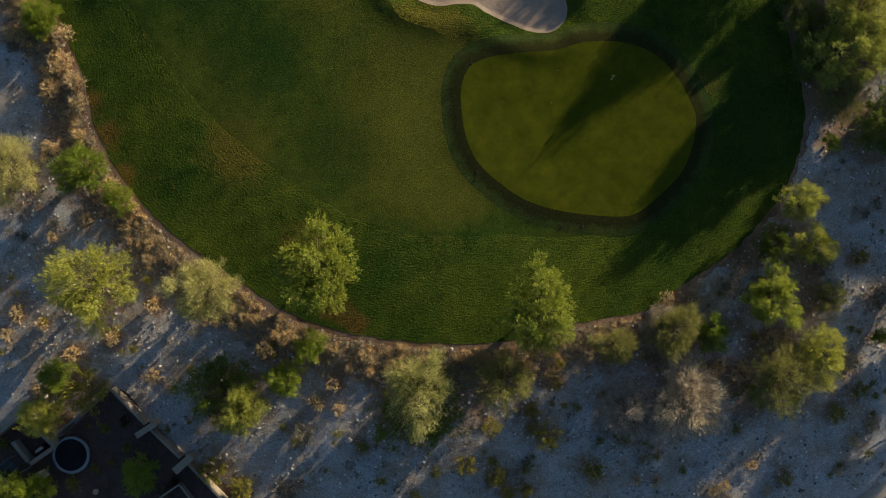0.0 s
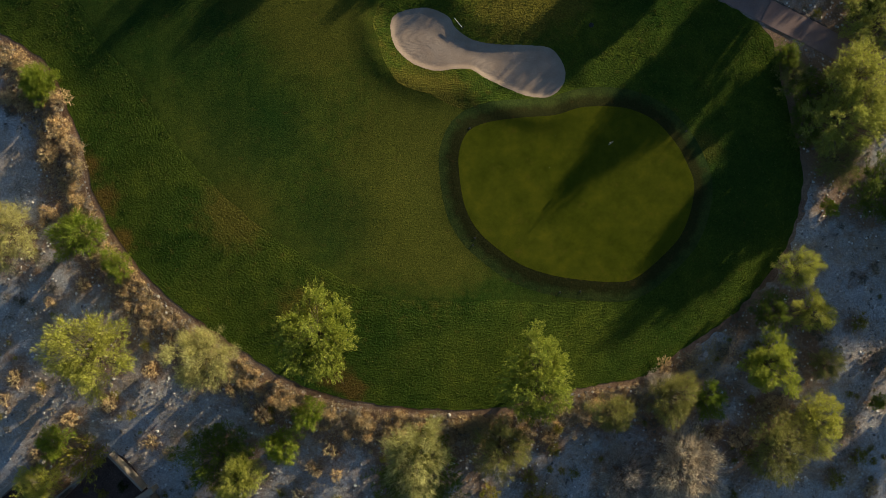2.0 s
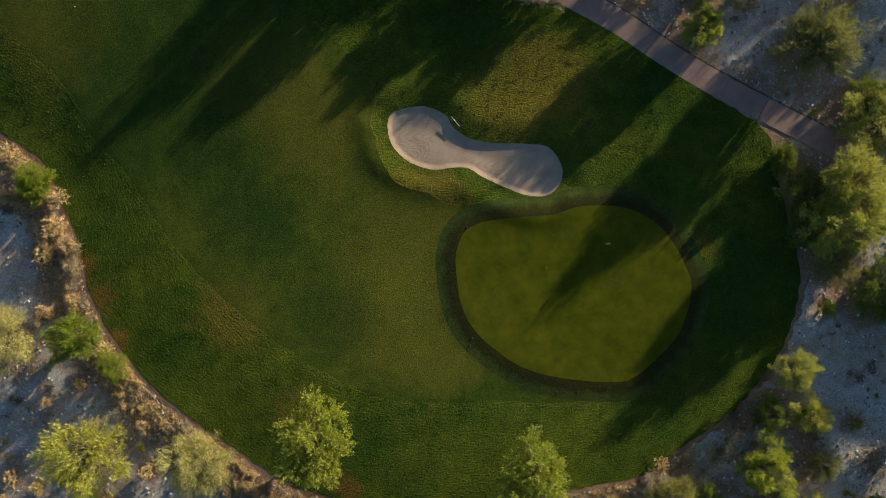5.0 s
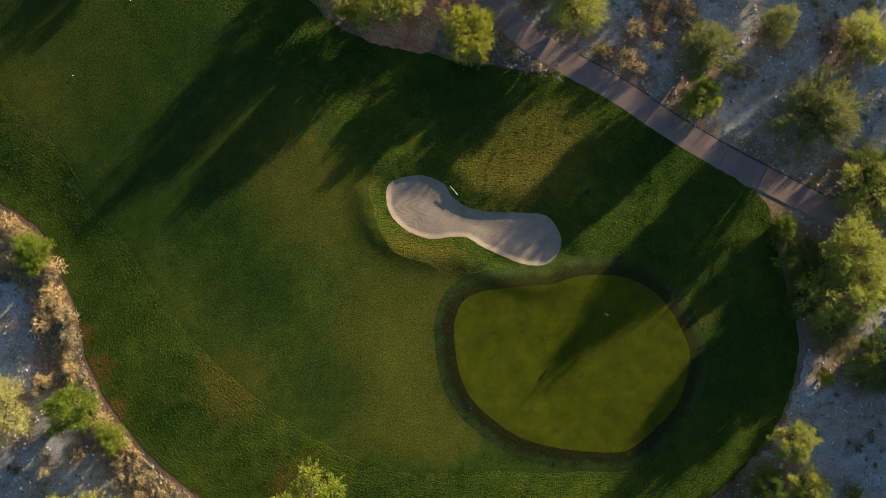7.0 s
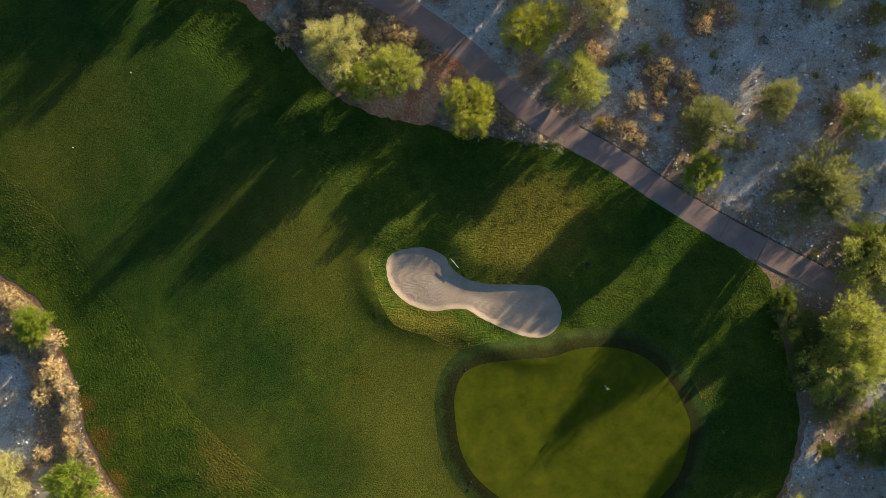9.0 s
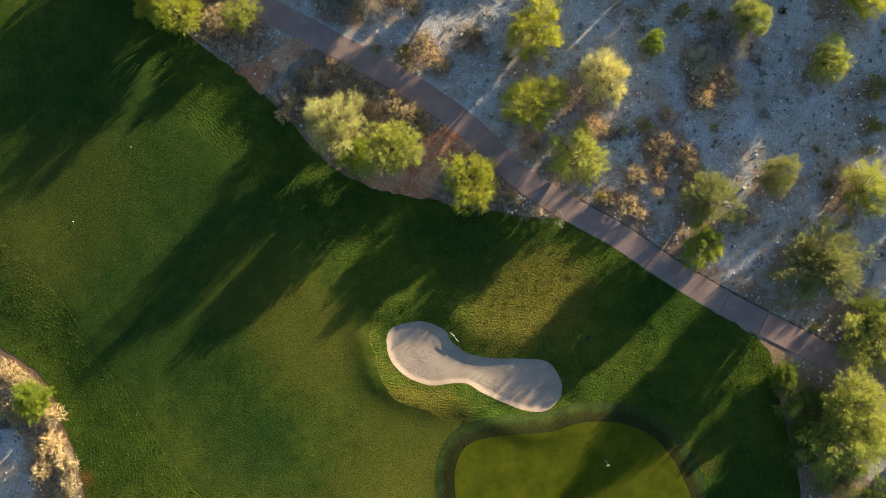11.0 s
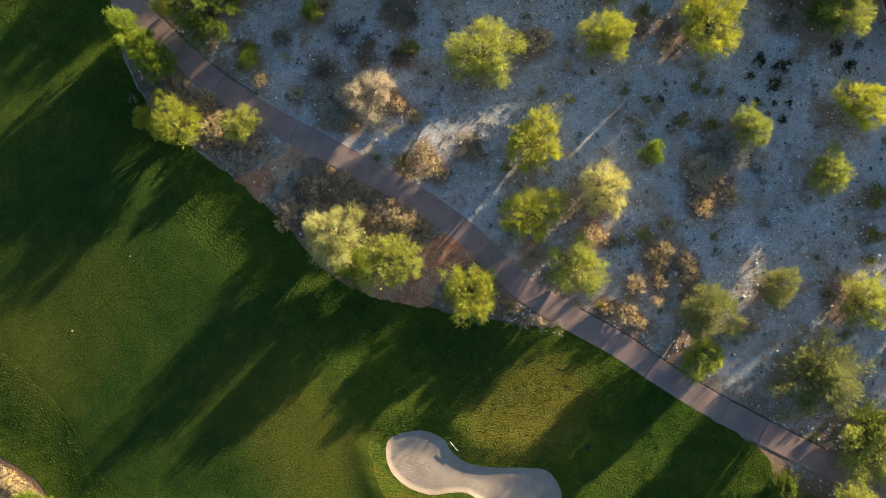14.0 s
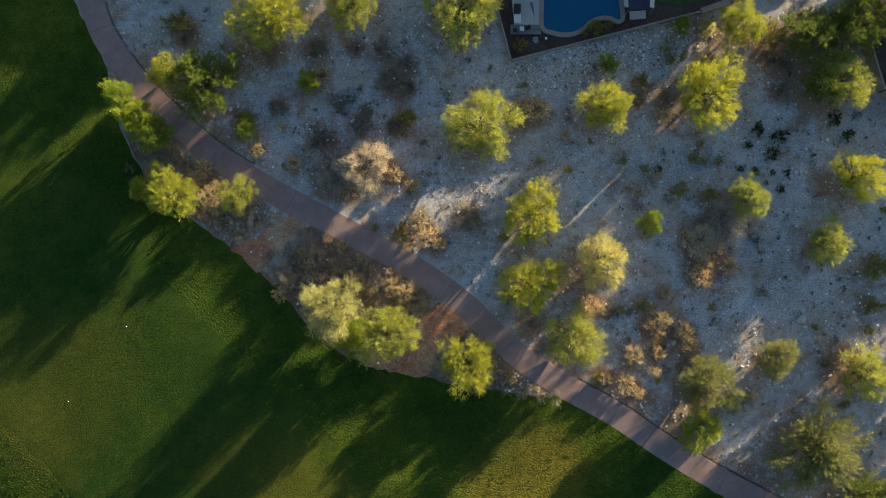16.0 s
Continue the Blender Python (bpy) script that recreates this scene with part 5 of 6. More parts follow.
patio_chair(9.3, 91.35, 80)
patio_chair(10.75, 91.65, -70)
top = thing("side_table", 10.1, 91.55, "small white square side table on pavers", "table")
top.location.z = 0.41
bm = bmesh.new()
box(bm, 0, 0, 0.45, 0.5, 0.5, 0.04)
part("tabletop", bm, WHITE, top)
for sx in (-0.2, 0.2):
    for sy in (-0.2, 0.2):
        bm = bmesh.new()
        pipe(bm, (sx, sy, 0), (sx, sy, 0.46), 0.02, 6)
        part("leg", bm, WHITE, top)

AGAVE = leaf_material("agave_leaf", (0.40, 0.42, 0.40), (0.6, 0.62, 0.58), 0.1)


def agave(x, y, r, mat, label, seed):
    rng = random.Random(seed)
    bm = bmesh.new()
    for k in range(22):
        a, up = k * 2.4, 0.15 + 0.9 * k / 22
        d = Vector((math.cos(a) * math.cos(up), math.sin(a) * math.cos(up), math.sin(up)))
        s = Vector((-math.sin(a), math.cos(a), 0)) * r * 0.13
        L = r * rng.uniform(0.85, 1.1)
        v = [bm.verts.new(p) for p in (Vector((0, 0, 0.03)) + s * 0.5, Vector((0, 0, 0.03)) - s * 0.5, d * L * 0.5 - s - Vector((0, 0, 0.02)), d * L, d * L * 0.5 + s - Vector((0, 0, 0.02)))]
        bm.faces.new(v)
    single("agave", bm, mat, x, y, label, "agave", "agaves", z=ground_z(x, y) + 0.06)


agave(11.8, 90.42, 0.55, AGAVE, "whitish agave rosette in dark soil by the pool", 1)
bm = bmesh.new()
bmesh.ops.create_icosphere(bm, subdivisions=3, radius=0.16, matrix=Matrix.Translation((0, 0, 0.15)))
single("garden_globe", bm, WHITE, 13.0, 90.6, "white round garden lamp globe by the pool", "lamp", z=ground_z(13, 90.6) + 0.05, smooth=True)


def shade_sail():
    top = thing("shade_sail", 23.6, 95.2, "navy shade sail with a cream edge on posts", "shade sail")
    bm = bmesh.new()
    a = [bm.verts.new(p) for p in ((-1.4, -2.0, 2.4), (1.2, -1.55, 2.6), (1.0, 3.0, 2.9), (-1.6, 3.0, 2.6))]
    bm.faces.new(a)
    bmesh.ops.subdivide_edges(bm, edges=bm.edges[:], cuts=4, use_grid_fill=True)
    for v in bm.verts:
        v.co.z -= 0.18 * max(0, 1 - (v.co.x ** 2 + (v.co.y - 0.6) ** 2) / 6)
    part("canvas", bm, NAVY, top, "taut navy canvas", True)
    bm = bmesh.new()
    box(bm, 1.35, 0.5, 2.62, 0.5, 4.4, 0.03, -4, 0.005)
    part("edge_band", bm, CREAM, top, "cream canvas edge")
    for x, y, h in ((-1.4, -2.0, 2.45), (1.5, -1.6, 2.7)):
        bm = bmesh.new()
        pipe(bm, (x, y, -0.1), (x, y, h), 0.06)
        part("post", bm, STEEL, top)


shade_sail()
bm = bmesh.new()
box(bm, 0, 0, 0.0, 1.9, 0.95, 0.3, 4, 0.03)
single("stone_step", bm, DECK, 23.8, 93.4, "grey stone step beside the pool", "step")


def lounger(x, y, turn):
    top = thing("sun_lounger", x, y, "white sun lounger beside the pool", "lounger")
    top.rotation_euler = (0, 0, radians(turn))
    bm = bmesh.new()
    box(bm, 0, 0, 0.32, 0.62, 1.3, 0.08, 0, 0.03)
    part("mattress", bm, WHITE, top)
    bm = bmesh.new()
    box(bm, 0, 0.85, 0.42, 0.62, 0.6, 0.08, 0, 0.03)
    part("headrest", bm, WHITE, top)
    for sx in (-0.25, 0.25):
        for sy in (-0.55, 0.55):
            bm = bmesh.new()
            box(bm, sx, sy, 0.0, 0.05, 0.05, 0.34, 0, 0.005)
            part("leg", bm, STEEL, top)


lounger(22.35, 94.9, 8)
flat_patch("pool_lawn", [(25.6, 101.0), (25.6, 95.2), (28.5, 94.4), (32.5, 95.2), (34.0, 96.6), (34.0, 101.0)], 0.13, LAWN, "pale green garden lawn behind the pool wall")


# unseen houses past the sunward edge of the view, added to cast shade
def house(x, y, sx, sy, tall, turn, label):
    top = thing("house", x, y, label, "house", "stucco houses")
    top.rotation_euler = (0, 0, radians(turn))
    bm = bmesh.new()
    box(bm, 0, 0, -0.3, sx, sy, tall + 0.3, 0, 0.05)
    part("wall", bm, STUCCO, top)
    bm = bmesh.new()
    box(bm, 0, 0, tall + 0.01, sx - 0.6, sy - 0.6, 0.12, 0, 0.02)
    part("roof", bm, ROOF, top, "pale flat roof")
    for sgn in (-1, 1):
        bm = bmesh.new()
        box(bm, 0, sgn * (sy / 2 - 0.15), tall + 0.004, sx, 0.3, 0.45, 0, 0.03)
        part("parapet", bm, STUCCO, top)
        bm = bmesh.new()
        box(bm, sgn * (sx / 2 - 0.15), 0, tall + 0.004, 0.3, sy - 0.62, 0.45, 0, 0.03)
        part("parapet", bm, STUCCO, top)
    for k in range(3):
        w = new("window")
        w.parent = top
        w.location = (-sx * 0.3 + sx * 0.3 * k, -sy / 2 - 0.02, 1.0)
        bm = bmesh.new()
        box(bm, 0, 0, 0, 1.6, 0.08, 1.3, 0, 0.01)
        part("frame", bm, WHITE, w)
        bm = bmesh.new()
        box(bm, 0, -0.05, 0.08, 1.44, 0.02, 1.14, 0, 0)
        part("pane", bm, GLASS_DARK, w)


house(27.5, 111.0, 37.0, 14.0, 5.6, 8, "single-storey beige stucco house behind the pool")
house(75.0, 97.0, 16.0, 22.0, 5.6, 14, "single-storey beige stucco house behind garden wall")
house(72.0, 50.0, 9.0, 9.0, 5.6, 0, "small unseen stucco house added to shade the desert")
house(78.0, 32.0, 12.0, 12.0, 5.6, 0, "unseen beige stucco house added to shade the desert")
house(-12.0, 122.0, 26.0, 13.0, 5.4, -6, "unseen single-storey stucco house added for its shade")

# concrete walk in the desert
flat_patch("concrete_walk", [(44.0, -33.6), (47.2, -30.9), (50.0, -28.95), (52.8, -27.35), (58.0, -24.7), (66.0, -21.5), (66.6, -22.9), (58.7, -26.2), (53.5, -28.85), (50.7, -30.4), (48.0, -32.3), (45.0, -34.8)], 0.09, KERB, "pale concrete walk across the desert gravel")

# flagstick, stakes, sprinkler heads, balls
top = thing("flagstick", 19.78, 19.96, "white flagstick with a small limp pale flag on the green", "flagstick")
top.location.z += 0.07
bm = bmesh.new()
pipe(bm, (0, 0, -0.1), (0, 0, 2.13), 0.022)
part("pole", bm, WHITE, top)
bm = bmesh.new()
for k in range(7):
    bm.verts.new((-0.02 - 0.055 * k, 0.05 * math.sin(k * 1.1), 2.1 - 0.02 * k))
    bm.verts.new((-0.02 - 0.055 * k, 0.05 * math.sin(k * 1.1 + 0.4), 1.82 - 0.03 * k))
bm.verts.ensure_lookup_table()
for k in range(6):
    bm.faces.new((bm.verts[2 * k], bm.verts[2 * k + 1], bm.verts[2 * k + 3], bm.verts[2 * k + 2]))
bmesh.ops.solidify(bm, geom=bm.faces[:], thickness=0.01)
part("flag_cloth", bm, WHITE, top, "limp pale cloth", True)
bm = bmesh.new()
ring(bm, 0, 0, 0.012, 0.057, 0.008, 20)
part("cup_rim", bm, WHITE, top)
for x, y, h in ((-36.08, 56.64, 0.22), (-42.87, 47.82, 0.22), (0.40, 6.79, 0.16), (0.6, 57.1, 0.18), (1.7, 57.9, 0.18)):
    bm = bmesh.new()
    pipe(bm, (0, 0, -0.1), (0, 0, h), 0.045 if h > 0.2 else 0.03)
    single("marker_post", bm, WHITE if h > 0.2 else PLASTIC_BLACK, x, y, "small white marker post on the fairway grass" if h > 0.2 else "small dark marker stake in the ground", "marker", "fairway markers", z=ground_z(x, y) + 0.05)
for x, y in ((3.37, 21.84), (3.74, 8.09), (3.97, 8.94), (13.9, 2.6), (16.3, 2.7), (29.0, 21.6)):
    bm = bmesh.new()
    bmesh.ops.create_cone(bm, cap_ends=True, segments=14, radius1=0.13, radius2=0.11, depth=0.06, matrix=Matrix.Translation((0, 0, 0.02)))
    single("sprinkler_head", bm, PLASTIC_BLACK, x, y, "dark round sprinkler head sunk in the collar", "sprinkler", "sprinkler heads", z=ground_z(x, y) + 0.075)
for x, y in ((13.51, 20.97), (12.7, 17.2)):
    bm = bmesh.new()
    bmesh.ops.create_icosphere(bm, subdivisions=2, radius=0.03, matrix=Matrix.Translation((0, 0, 0.02)))
    single("golf_ball", bm, WHITE, x, y, "white golf ball lying on the putting green", "ball", "golf balls", z=ground_z(x, y) + 0.08, smooth=True)


bm = bmesh.new()
bmesh.ops.create_cone(bm, cap_ends=True, segments=18, radius1=0.3, radius2=0.27, depth=0.07, matrix=Matrix.Translation((0, 0, 0.02)))
single("drain_cover", bm, PLASTIC_BLACK, 17.8, 34.2, "dark round drain cover in the rough grass", "drain", z=ground_z(17.8, 34.2) + 0.07)


def bunker_rake(x, y, turn):
    """A rake left lying at the lip of the bunker."""
    top = thing("bunker_rake", x, y, "white-handled rake lying at the bunker edge", "rake")
    top.location.z += 0.1
    top.rotation_euler = (0, 0, radians(turn))
    bm = bmesh.new()
    pipe(bm, (-0.75, 0, 0.05), (0.7, 0, 0.03), 0.028)
    part("handle", bm, WHITE, top, "long white handle")
    bm = bmesh.new()
    box(bm, 0.72, 0, 0.0, 0.06, 0.55, 0.05, 0, 0.01)
    part("head", bm, PLASTIC_BLACK, top, "black toothed head")
    for k in range(9):
        bm = bmesh.new()
        pipe(bm, (0.74, -0.25 + 0.0625 * k, 0.02), (0.82, -0.25 + 0.0625 * k, -0.03), 0.008, 4)
        part("tooth", bm, PLASTIC_BLACK, top)


bunker_rake(2.05, 34.35, -50)


def boulder(x, y, r, flat, seed, label="pale weathered granite boulder on desert gravel"):
    rng = random.Random(seed)
    bm = bmesh.new()
    bmesh.ops.create_icosphere(bm, subdivisions=2, radius=1.0)
    off = Vector((rng.uniform(0, 50), rng.uniform(0, 50), 0))
    for v in bm.verts:
        k = 1 + 0.35 * noise.noise(v.co * 1.3 + off) + 0.12 * noise.noise(v.co * 3.1 + off)
        v.co = Vector((v.co.x * k * r, v.co.y * k * r * rng.uniform(0.68, 0.72), v.co.z * k * r * flat))
    single("boulder", bm, ROCK, x, y, label, "boulder", "boulders", z=ground_z(x, y) + r * flat * 0.4, turn=rng.uniform(0, 180))


for i, (x, y, r, flat) in enumerate(((43.26, 57.62, 0.62, 0.5), (43.39, 58.62, 0.38, 0.6), (43.67, 56.62, 0.34, 0.6), (1.01, -11.63, 0.28, 0.6), (-11.02, -22.38, 0.45, 0.5), (-46.98, -17.41, 0.5, 0.4), (36.2, 52.0, 0.25, 0.6), (27.5, 54.4, 0.26, 0.5), (28.2, 54.7, 0.3, 0.4), (37.4, 60.5, 0.24, 0.5), (33.9, 71.2, 0.3, 0.5), (47.0, -13.4, 0.32, 0.6), (43.2, -19.6, 0.35, 0.5), (51.0, -13.6, 0.3, 0.5))):
    boulder(x, y, r, flat, i)
for a, b in (((44.5, 72.0, 0.1), (45.7, 72.25, 0.16)), ((-48.4, 17.9, 0.12), (-46.2, 16.4, 0.1)), ((-47.6, 17.9, 0.1), (-46.6, 17.4, 0.2))):
    v, f = [], []
    mid = (np.array(a) + np.array(b)) / 2 + np.array((0.05, 0.1, 0.05))
    tube(v, f, a, mid, 0.09, 0.07, 7)
    tube(v, f, mid, b, 0.07, 0.04, 7)
    tube(v, f, mid, mid + np.array((0.3, 0.35, 0.15)), 0.04, 0.015, 5)
    ob = new("fallen_branch", mesh_of("fallen_branch", v, f, GREY_WOOD, True))
    tagged(ob, "grey weathered fallen branch lying on gravel", "branch", "fallen branches")

# ---- loose cover: stones, litter, brush along the turf ----
YARDS = [np.array([(-39.0, -16.0), (-20.0, -35.2), (-36.0, -52.0), (-70.0, -50.0), (-70.0, -20.0), (-50.0, -18.0), (-45.2, -22.2)]),
         np.array([(5.0, 102.6), (8.8, 87.6), (44.0, 97.9), (44.0, 104.0)]), np.array([(48.0, 97.4), (52.0, 84.0), (62.0, 75.8), (70.0, 100.0)])]


def open_desert(q, margin=0.5):
    ok = (TURF_AT(q) < -margin) & (PATH_AT(q) > PATH_HALF + 0.25)
    for y in YARDS:
        ok &= side(y, q) < -0.2
    return ok


def stones(name, q, sizes, material, label, seed, sunk=0.3):
    """Many loose stones in one mesh, each a rough eight-sided lump."""
    rng = np.random.RandomState(seed)
    n = len(q)
    base = np.array([(1, 0, 0), (0, 1, 0), (-1, 0, 0), (0, -1, 0), (0.55, 0.5, 0.75), (-0.5, 0.45, 0.8), (-0.45, -0.55, 0.7), (0.5, -0.5, 0.8)])
    quad = np.array([(4, 5, 6, 7), (0, 1, 5, 4), (1, 2, 6, 5), (2, 3, 7, 6), (3, 0, 4, 7)])
    a = rng.uniform(0, math.tau, n)
    v = base[None] * rng.uniform(0.65, 1.25, (n, 8, 3)) * sizes[:, None, None] * np.array((1, 0.8, 0.75))
    x = v[..., 0] * np.cos(a)[:, None] - v[..., 1] * np.sin(a)[:, None]
    y = v[..., 0] * np.sin(a)[:, None] + v[..., 1] * np.cos(a)[:, None]
    z = v[..., 2] + height(q)[:, None] - sizes[:, None] * sunk * 0.5
    vv = np.stack([x + q[:, :1], y + q[:, 1:], z], -1).reshape(-1, 3)
    f = (quad[None] + 8 * np.arange(n)[:, None, None]).reshape(-1, 4)
    tagged(new(name, mesh_of(name, vv.tolist(), f.tolist(), material)), label, "stones", kind="stuff")


def scatter(n, seed, box_lo=(-58, -38), box_hi=(60, 100), margin=0.5):
    rng = np.random.RandomState(seed)
    q = rng.uniform(box_lo, box_hi, (n, 2))
    return q[open_desert(q, margin)]


STONE_MIX, st_nt, st_ln, st_b = nodes_of("loose_stone")
st_col = ramp(st_nt, st_ln, st_nt.new("ShaderNodeNewGeometry").outputs["Random Per Island"], [(0.0, (0.12, 0.11, 0.10)), (0.4, (0.30, 0.28, 0.26)), (0.7, (0.50, 0.48, 0.45)), (1.0, (0.82, 0.80, 0.77))])
st_ln.new(st_col, st_b.inputs["Base Color"])
st_b.inputs["Roughness"].default_value = 0.9

q = scatter(100000, 31)
rng = np.random.RandomState(32)
patch = ripple(q, 14, 33) + rng.uniform(-0.9, 0.9, len(q))
q = q[patch > -0.35]
stones("pebbles", q, 0.045 + 0.2 * rng.uniform(0, 1, len(q)) ** 3, STONE_MIX, "scattered grey and white pebbles and stones", 34)
q = np.random.RandomState(35).uniform((8, 84), (33, 94.5), (3800, 2))
rub_loop = curve_through([(9.1, 87.4), (20.7, 90.7), (32.0, 93.4), (32.0, 90.4), (27.3, 87.9), (22.0, 87.2), (18.0, 85.2), (12.6, 85.2), (10.4, 86.2)], 0.8)
q = q[(side(rub_loop, q) > -0.6) & open_desert(q)]
stones("rubble", q, 0.06 + 0.17 * np.random.RandomState(36).uniform(0, 1, len(q)) ** 2, STONE_MIX, "pale broken rubble heaped below the pool wall", 37)


def along(line, n, seed, spread):
    rng = np.random.RandomState(seed)
    k = rng.randint(0, len(line) - 1, n)
    return line[k] + (line[k + 1] - line[k]) * rng.uniform(0, 1, (n, 1)) + rng.normal(size=(n, 2)) * spread


for n, pts in enumerate(([(-25.9, 68.4), (-23.2, 71.2), (-19.4, 71.0), (-20.3, 68.6), (-22.6, 67.2), (-24.6, 66.9)], [(6.8, 50.4), (9.6, 51.2), (13.8, 48.9), (11.0, 48.4), (7.4, 49.0)], [(-18.0, 61.2), (-16.4, 64.4), (-14.4, 63.0), (-13.8, 58.4), (-15.6, 58.6)])):
    q = np.random.RandomState(38 + n).uniform(np.min(pts, 0), np.max(pts, 0), (520, 2))
    q = q[(side(np.array(pts), q) > -0.2) & open_desert(q, 0.2)]
    stones("rocks", q, 0.07 + 0.2 * np.random.RandomState(46 + n).uniform(0, 1, len(q)) ** 2.5, STONE_MIX, "grey and white rocks laid between path and turf", 47 + n, 0.5)
PATH_NORTH = PATH_LINE + PATH_SIDE * (PATH_HALF + 0.16)
PATH_SOUTH = PATH_LINE - PATH_SIDE * (PATH_HALF + 0.14)
# rows of dark stones put in for the shadow line at the path's lip
q = np.concatenate([along(PATH_NORTH[(PATH_NORTH[:, 0] > 17) & (PATH_NORTH[:, 0] < 46)], 1500, 41, 0.06), along(PATH_NORTH[PATH_NORTH[:, 0] < -21], 1200, 42, 0.06), along(PATH_SOUTH[(PATH_SOUTH[:, 0] > -14) & (PATH_SOUTH[:, 0] < 8)], 500, 43, 0.05)])
stones("path_edge_rubble", q, np.random.RandomState(44).uniform(0.03, 0.09, len(q)), LIP_SHADE, "dark stones standing in for the shadow line along the path", 45)


def litter(name, q, length, width, mat, label, seed):
    """Dry stalks and low weeds lying on the ground, in one mesh."""
    rng = np.random.RandomState(seed)
    n = len(q)
    P = np.column_stack([q, height(q) + 0.02])
    a = rng.uniform(0, math.tau, n)
    D = np.column_stack([np.cos(a), np.sin(a), rng.uniform(0.05, 0.9, n)])
    v, f = sprays(rng, P, D, length * rng.uniform(0.5, 1.5, n), width * rng.uniform(0.6, 1.4, n))
    tagged(new(name, mesh_of(name, v.tolist(), f.tolist(), mat)), label, "litter", kind="stuff")


edge = shrink(TURF_LOOP, -2.6)
south = edge[(edge[:, 1] < 34) & (edge[:, 0] < 34)]
q = along(south, 60000, 51, 1.1)
q = q[open_desert(q, 0.7) & (ripple(q, 3.0, 52) > -0.5)]
litter("dry_litter", q, 0.26, 0.032, LEAVES["tan"], "dry tan stalks and litter along the turf", 53)
q = scatter(30000, 54)
q = q[ripple(q, 5.0, 55) + 0.6 * ripple(q, 1.6, 56) > 0.75]
litter("ground_weeds", q, 0.20, 0.022, LEAVES["sage"], "sparse low grey weeds on the gravel", 57)

dirt = [curve_through(d, 0.8) for d in (DIRT_A, DIRT_B)]


def off_dirt(q):
    return (side(dirt[0], q) < -0.2) & (side(dirt[1], q) < -0.2)



def islands(n, seed):
    """Points of the brushy ground between the path and the turf."""
    q = np.random.RandomState(seed).uniform((-40, 46), (16, 92), (n, 2))
    k = np.argmin(((q[:, None] - PATH_LINE[None, ::4]) ** 2).sum(-1), 1) * 4
    south = ((q - PATH_LINE[k]) * PATH_SIDE[k]).sum(1) < 0
    return q[south & open_desert(q, 0.5) & off_dirt(q)]


def rough_tufts(n, seed):
    """Tufts of long grass on the rough, in one mesh."""
    rng = np.random.RandomState(seed)
    q = rng.uniform((-58, -12), (44, 92), (n, 2))
    q = q[(TURF_AT(q) > 0.25) & (side(FAIR_LOOP[::4], q) < -0.1) & (side(COLLAR_LOOP[::2], q) < -0.15) & (side(BUNKER_LOOP[::4], q) < -0.2)]
    q = q[ripple(q, 2.2, seed) + rng.uniform(-0.8, 0.8, len(q)) > -0.2]
    row = TURF_AT(q) / 0.56 + 0.12 * ripple(q, 1.5, seed + 1)
    q = q[(row - np.floor(row) < 0.5) | (q[:, 1] > 30)]   # the rows left by mowing
    z = height(q)
    c = np.repeat(np.column_stack([q, z + 0.05]), 5, 0)
    m = len(c)
    P = c + np.column_stack([rng.normal(size=(m, 2)) * 0.07, np.zeros(m)])
    D = np.column_stack([rng.normal(size=(m, 2)) * 0.7, np.ones(m) * 0.8])
    v, f = sprays(rng, P, D, rng.uniform(0.10, 0.22, m), rng.uniform(0.02, 0.04, m))
    tagged(new("rough_grass_tufts", mesh_of("rough_grass_tufts", v.tolist(), f.tolist(), LEAVES["tuft"])), "tufts of long green and dry rough grass", "grass", kind="stuff")


rough_tufts(50000, 81)
q = scatter(60000, 58, (-56, -38), (58, 8))
q = q[ripple(q, 4.0, 59) + 0.7 * ripple(q, 1.3, 60) > 0.35]
litter("dry_grass", q, 0.22, 0.026, LEAVES["tan"], "thin dry tan grass across the desert ground", 68)
q = islands(30000, 69)
litter("island_litter", q, 0.24, 0.03, LEAVES["grey"], "dry grey-brown litter between path and turf", 70)

# brush along the turf, and small clumps across the desert
rng = np.random.RandomState(61)
band = shrink(TURF_LOOP, -2.4)
q_south = along(band[(TURF_LOOP[:, 1] < 30) & (TURF_LOOP[:, 0] < 22) & (TURF_LOOP[:, 1] > -14)], 225, 62, 1.05)
q_north = islands(2200, 64)[:105]
q = np.concatenate([q_south, q_north])
q = q[open_desert(q, 0.8)]
for i, (p, (z, where)) in enumerate(zip(q, surroundings(q))):
    R = rng.uniform(0.28, 0.78)
    plant("tan" if rng.uniform() < 0.52 else "grey", p[0], p[1], R, 0.8 * R + 0.15, i, z, where)
q = scatter(2600, 63, (-55, -36), (58, 98), 1.2)
q = q[ripple(q, 9.0, 65) + 0.6 * ripple(q, 3.0, 66) > 0.1][:620]
for i, (p, (z, where)) in enumerate(zip(q, surroundings(q))):
    R = 0.2 + 0.55 * rng.uniform() ** 2
    plant(("creo", "grey", "creo", "sage", "creo")[i % 5] if p[1] < 0 else ("sage", "grey", "sage", "creo", "sage")[i % 5], p[0], p[1], R, 0.8 * R + 0.1, i, z, where)


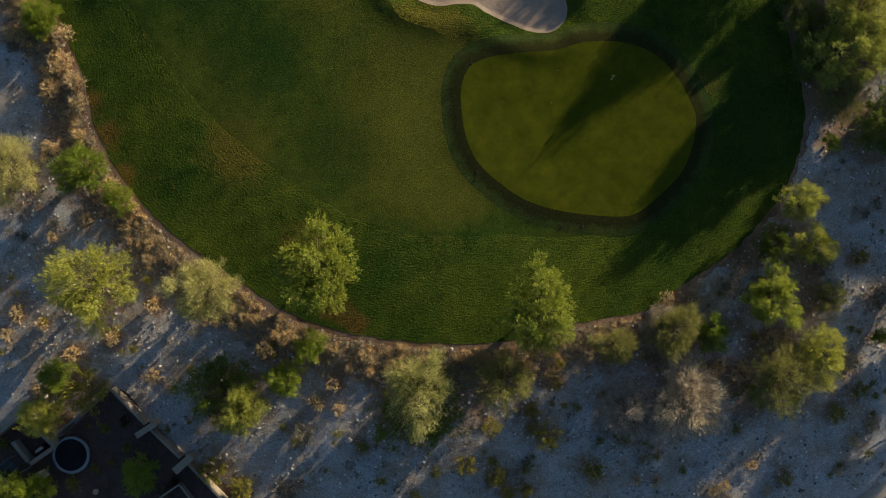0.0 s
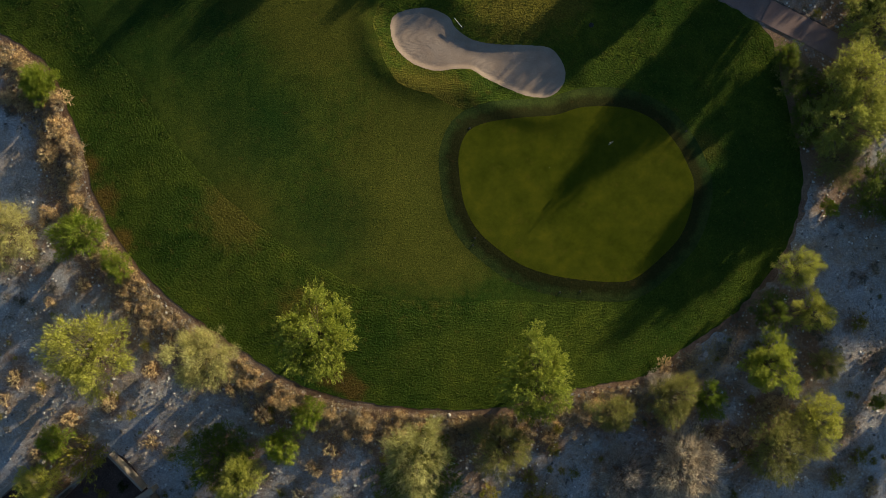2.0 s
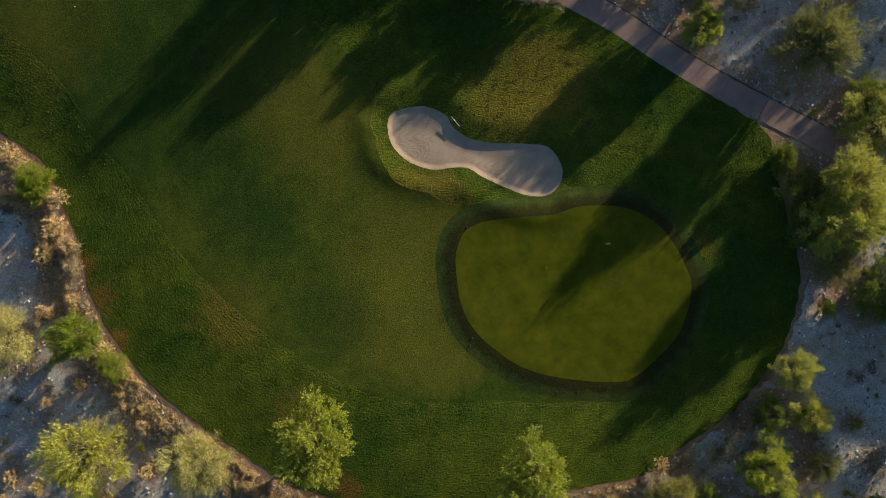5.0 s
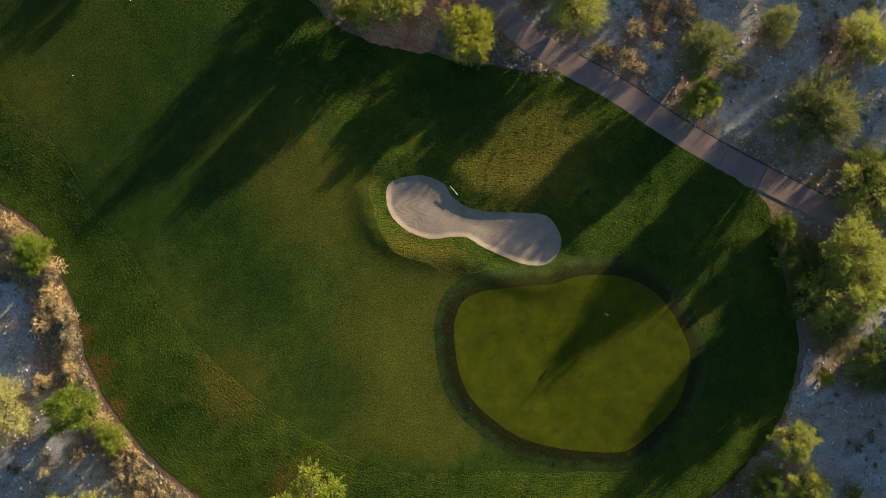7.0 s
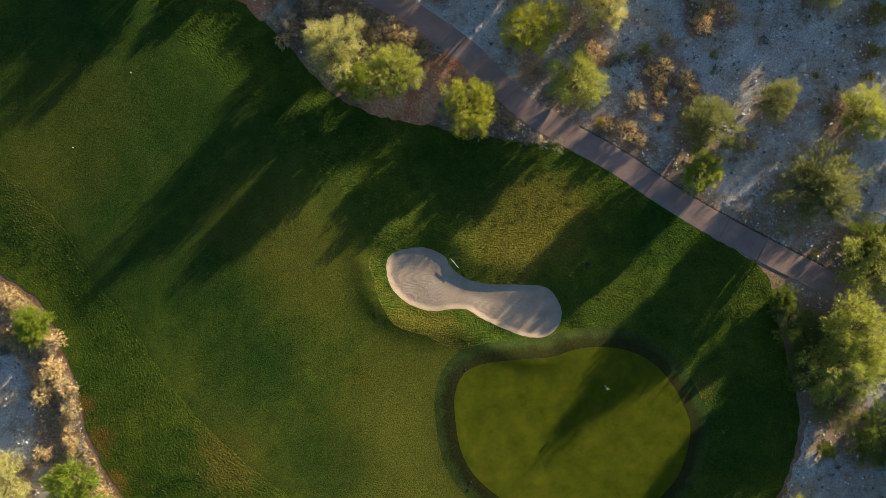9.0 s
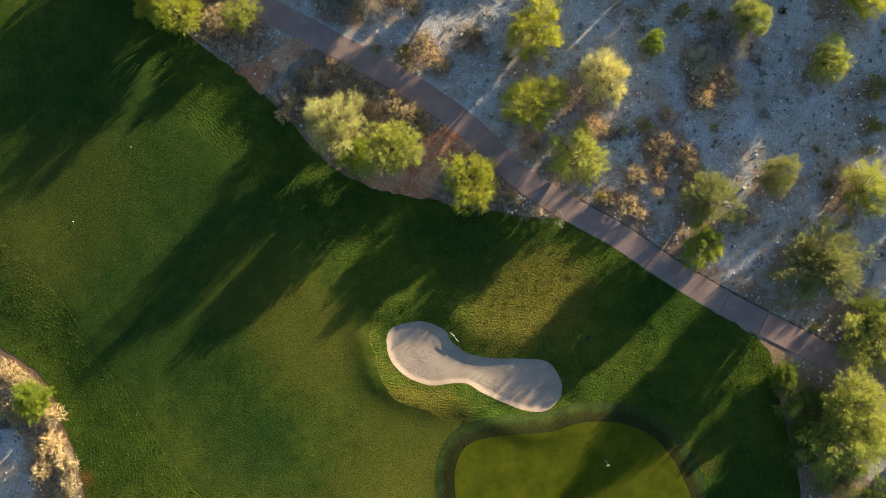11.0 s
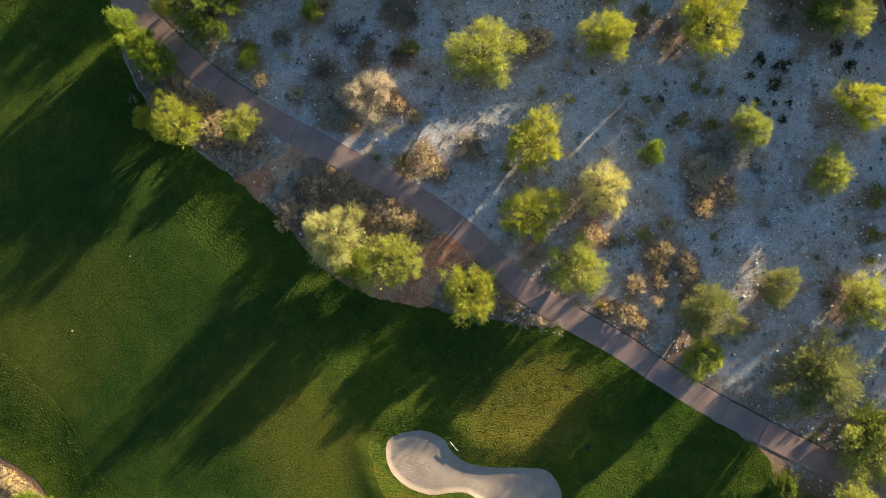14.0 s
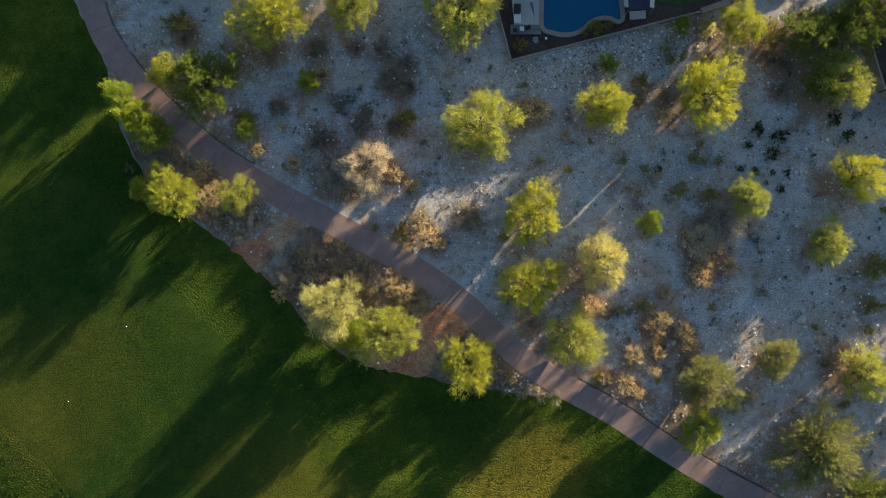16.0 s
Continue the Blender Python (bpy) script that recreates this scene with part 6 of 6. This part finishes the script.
def carpet(name, centres, per, mat, label, seed):
    """Low tangled brush too dense to pick apart, in one mesh."""
    rng = np.random.RandomState(seed)
    c = np.repeat(centres, per, 0)
    r = np.repeat(rng.uniform(0.2, 0.6, len(centres)), per)
    u = rng.normal(size=(len(c), 3))
    u /= np.linalg.norm(u, axis=1)[:, None]
    u[:, 2] = np.abs(u[:, 2])
    P = np.column_stack([c + u[:, :2] * r[:, None] * rng.uniform(0.2, 1, (len(c), 1)), height(c) + 0.03 + 0.5 * r * u[:, 2]])
    v, f = sprays(rng, P, u + rng.normal(size=u.shape) * 0.4, rng.uniform(0.1, 0.24, len(c)), rng.uniform(0.02, 0.045, len(c)))
    tagged(new(name, mesh_of(name, v.tolist(), f.tolist(), mat)), label, "brush", kind="stuff")


c = np.concatenate([along(band[(TURF_LOOP[:, 1] < 30) & (TURF_LOOP[:, 0] < 26) & (TURF_LOOP[:, 1] > -14)], 1500, 71, 1.4), islands(9000, 72)[:800]])
c = c[open_desert(c, 0.6) & off_dirt(c)]
carpet("brush_carpet", c[::2], 60, LEAVES["tan"], "dense low tangle of dry tan brush", 73)
carpet("grey_brush_carpet", c[1::2], 50, LEAVES["grey"], "dense low tangle of grey leafless brush", 74)
under = np.array([p[:2] for k in ("creo", "olive", "palo", "cream", "dead", "tan", "sage") for p in SITES[k]])
spread = np.array([p[2] for k in ("creo", "olive", "palo", "cream", "dead", "tan", "sage") for p in SITES[k]])
k = np.random.RandomState(77).randint(0, len(under), 26000)
q = under[k] + np.random.RandomState(78).normal(size=(26000, 2)) * (0.35 + 0.6 * spread[k])[:, None]
q = q[open_desert(q, 0.4)]
litter("leaf_litter", q, 0.20, 0.035, LITTER_LEAF, "brown leaf litter under trees and shrubs", 79)
c = scatter(1000, 75, (-55, -36), (58, 98), 1.2)
carpet("weed_clumps", c, 40, LEAVES["sage"], "small grey-green weed clumps across the gravel", 76)

# unseen trees added past the sunward edge of the view to cast shade
for i, (kind, x, y, R, H) in enumerate((("mesq", 60.5, 56.5, 3.2, 3.7), ("mesq", 60.0, 51.0, 3.2, 3.6), ("palo", 63.0, 61.0, 3.6, 5.6), ("olive", 59.0, 69.0, 3.6, 5.4), ("mesq", 58.5, 12.0, 4.4, 7.4), ("olive", 62.0, 20.0, 4.2, 7.2), ("palo", 60.0, 2.0, 3.8, 6.4), ("olive", 58.5, -9.0, 3.4, 5.2), ("palo", 60.0, -17.0, 3.4, 5.2), ("mesq", 63.0, -5.0, 3.8, 5.8), ("palo", -46.0, 104.0, 3.4, 5.4), ("gold", -30.0, 101.0, 3.2, 5.2), ("mesq", -20.0, 106.0, 4.0, 6.0), ("palo", -4.0, 108.0, 3.6, 5.6), ("mesq", 53.5, 101.0, 4.0, 6.6), ("mesq", 58.5, 98.0, 4.2, 6.4), ("mesq", 60.5, 91.0, 3.8, 6.0))):
    plant(kind, x, y, R, H, i, 0.0, "on desert gravel")
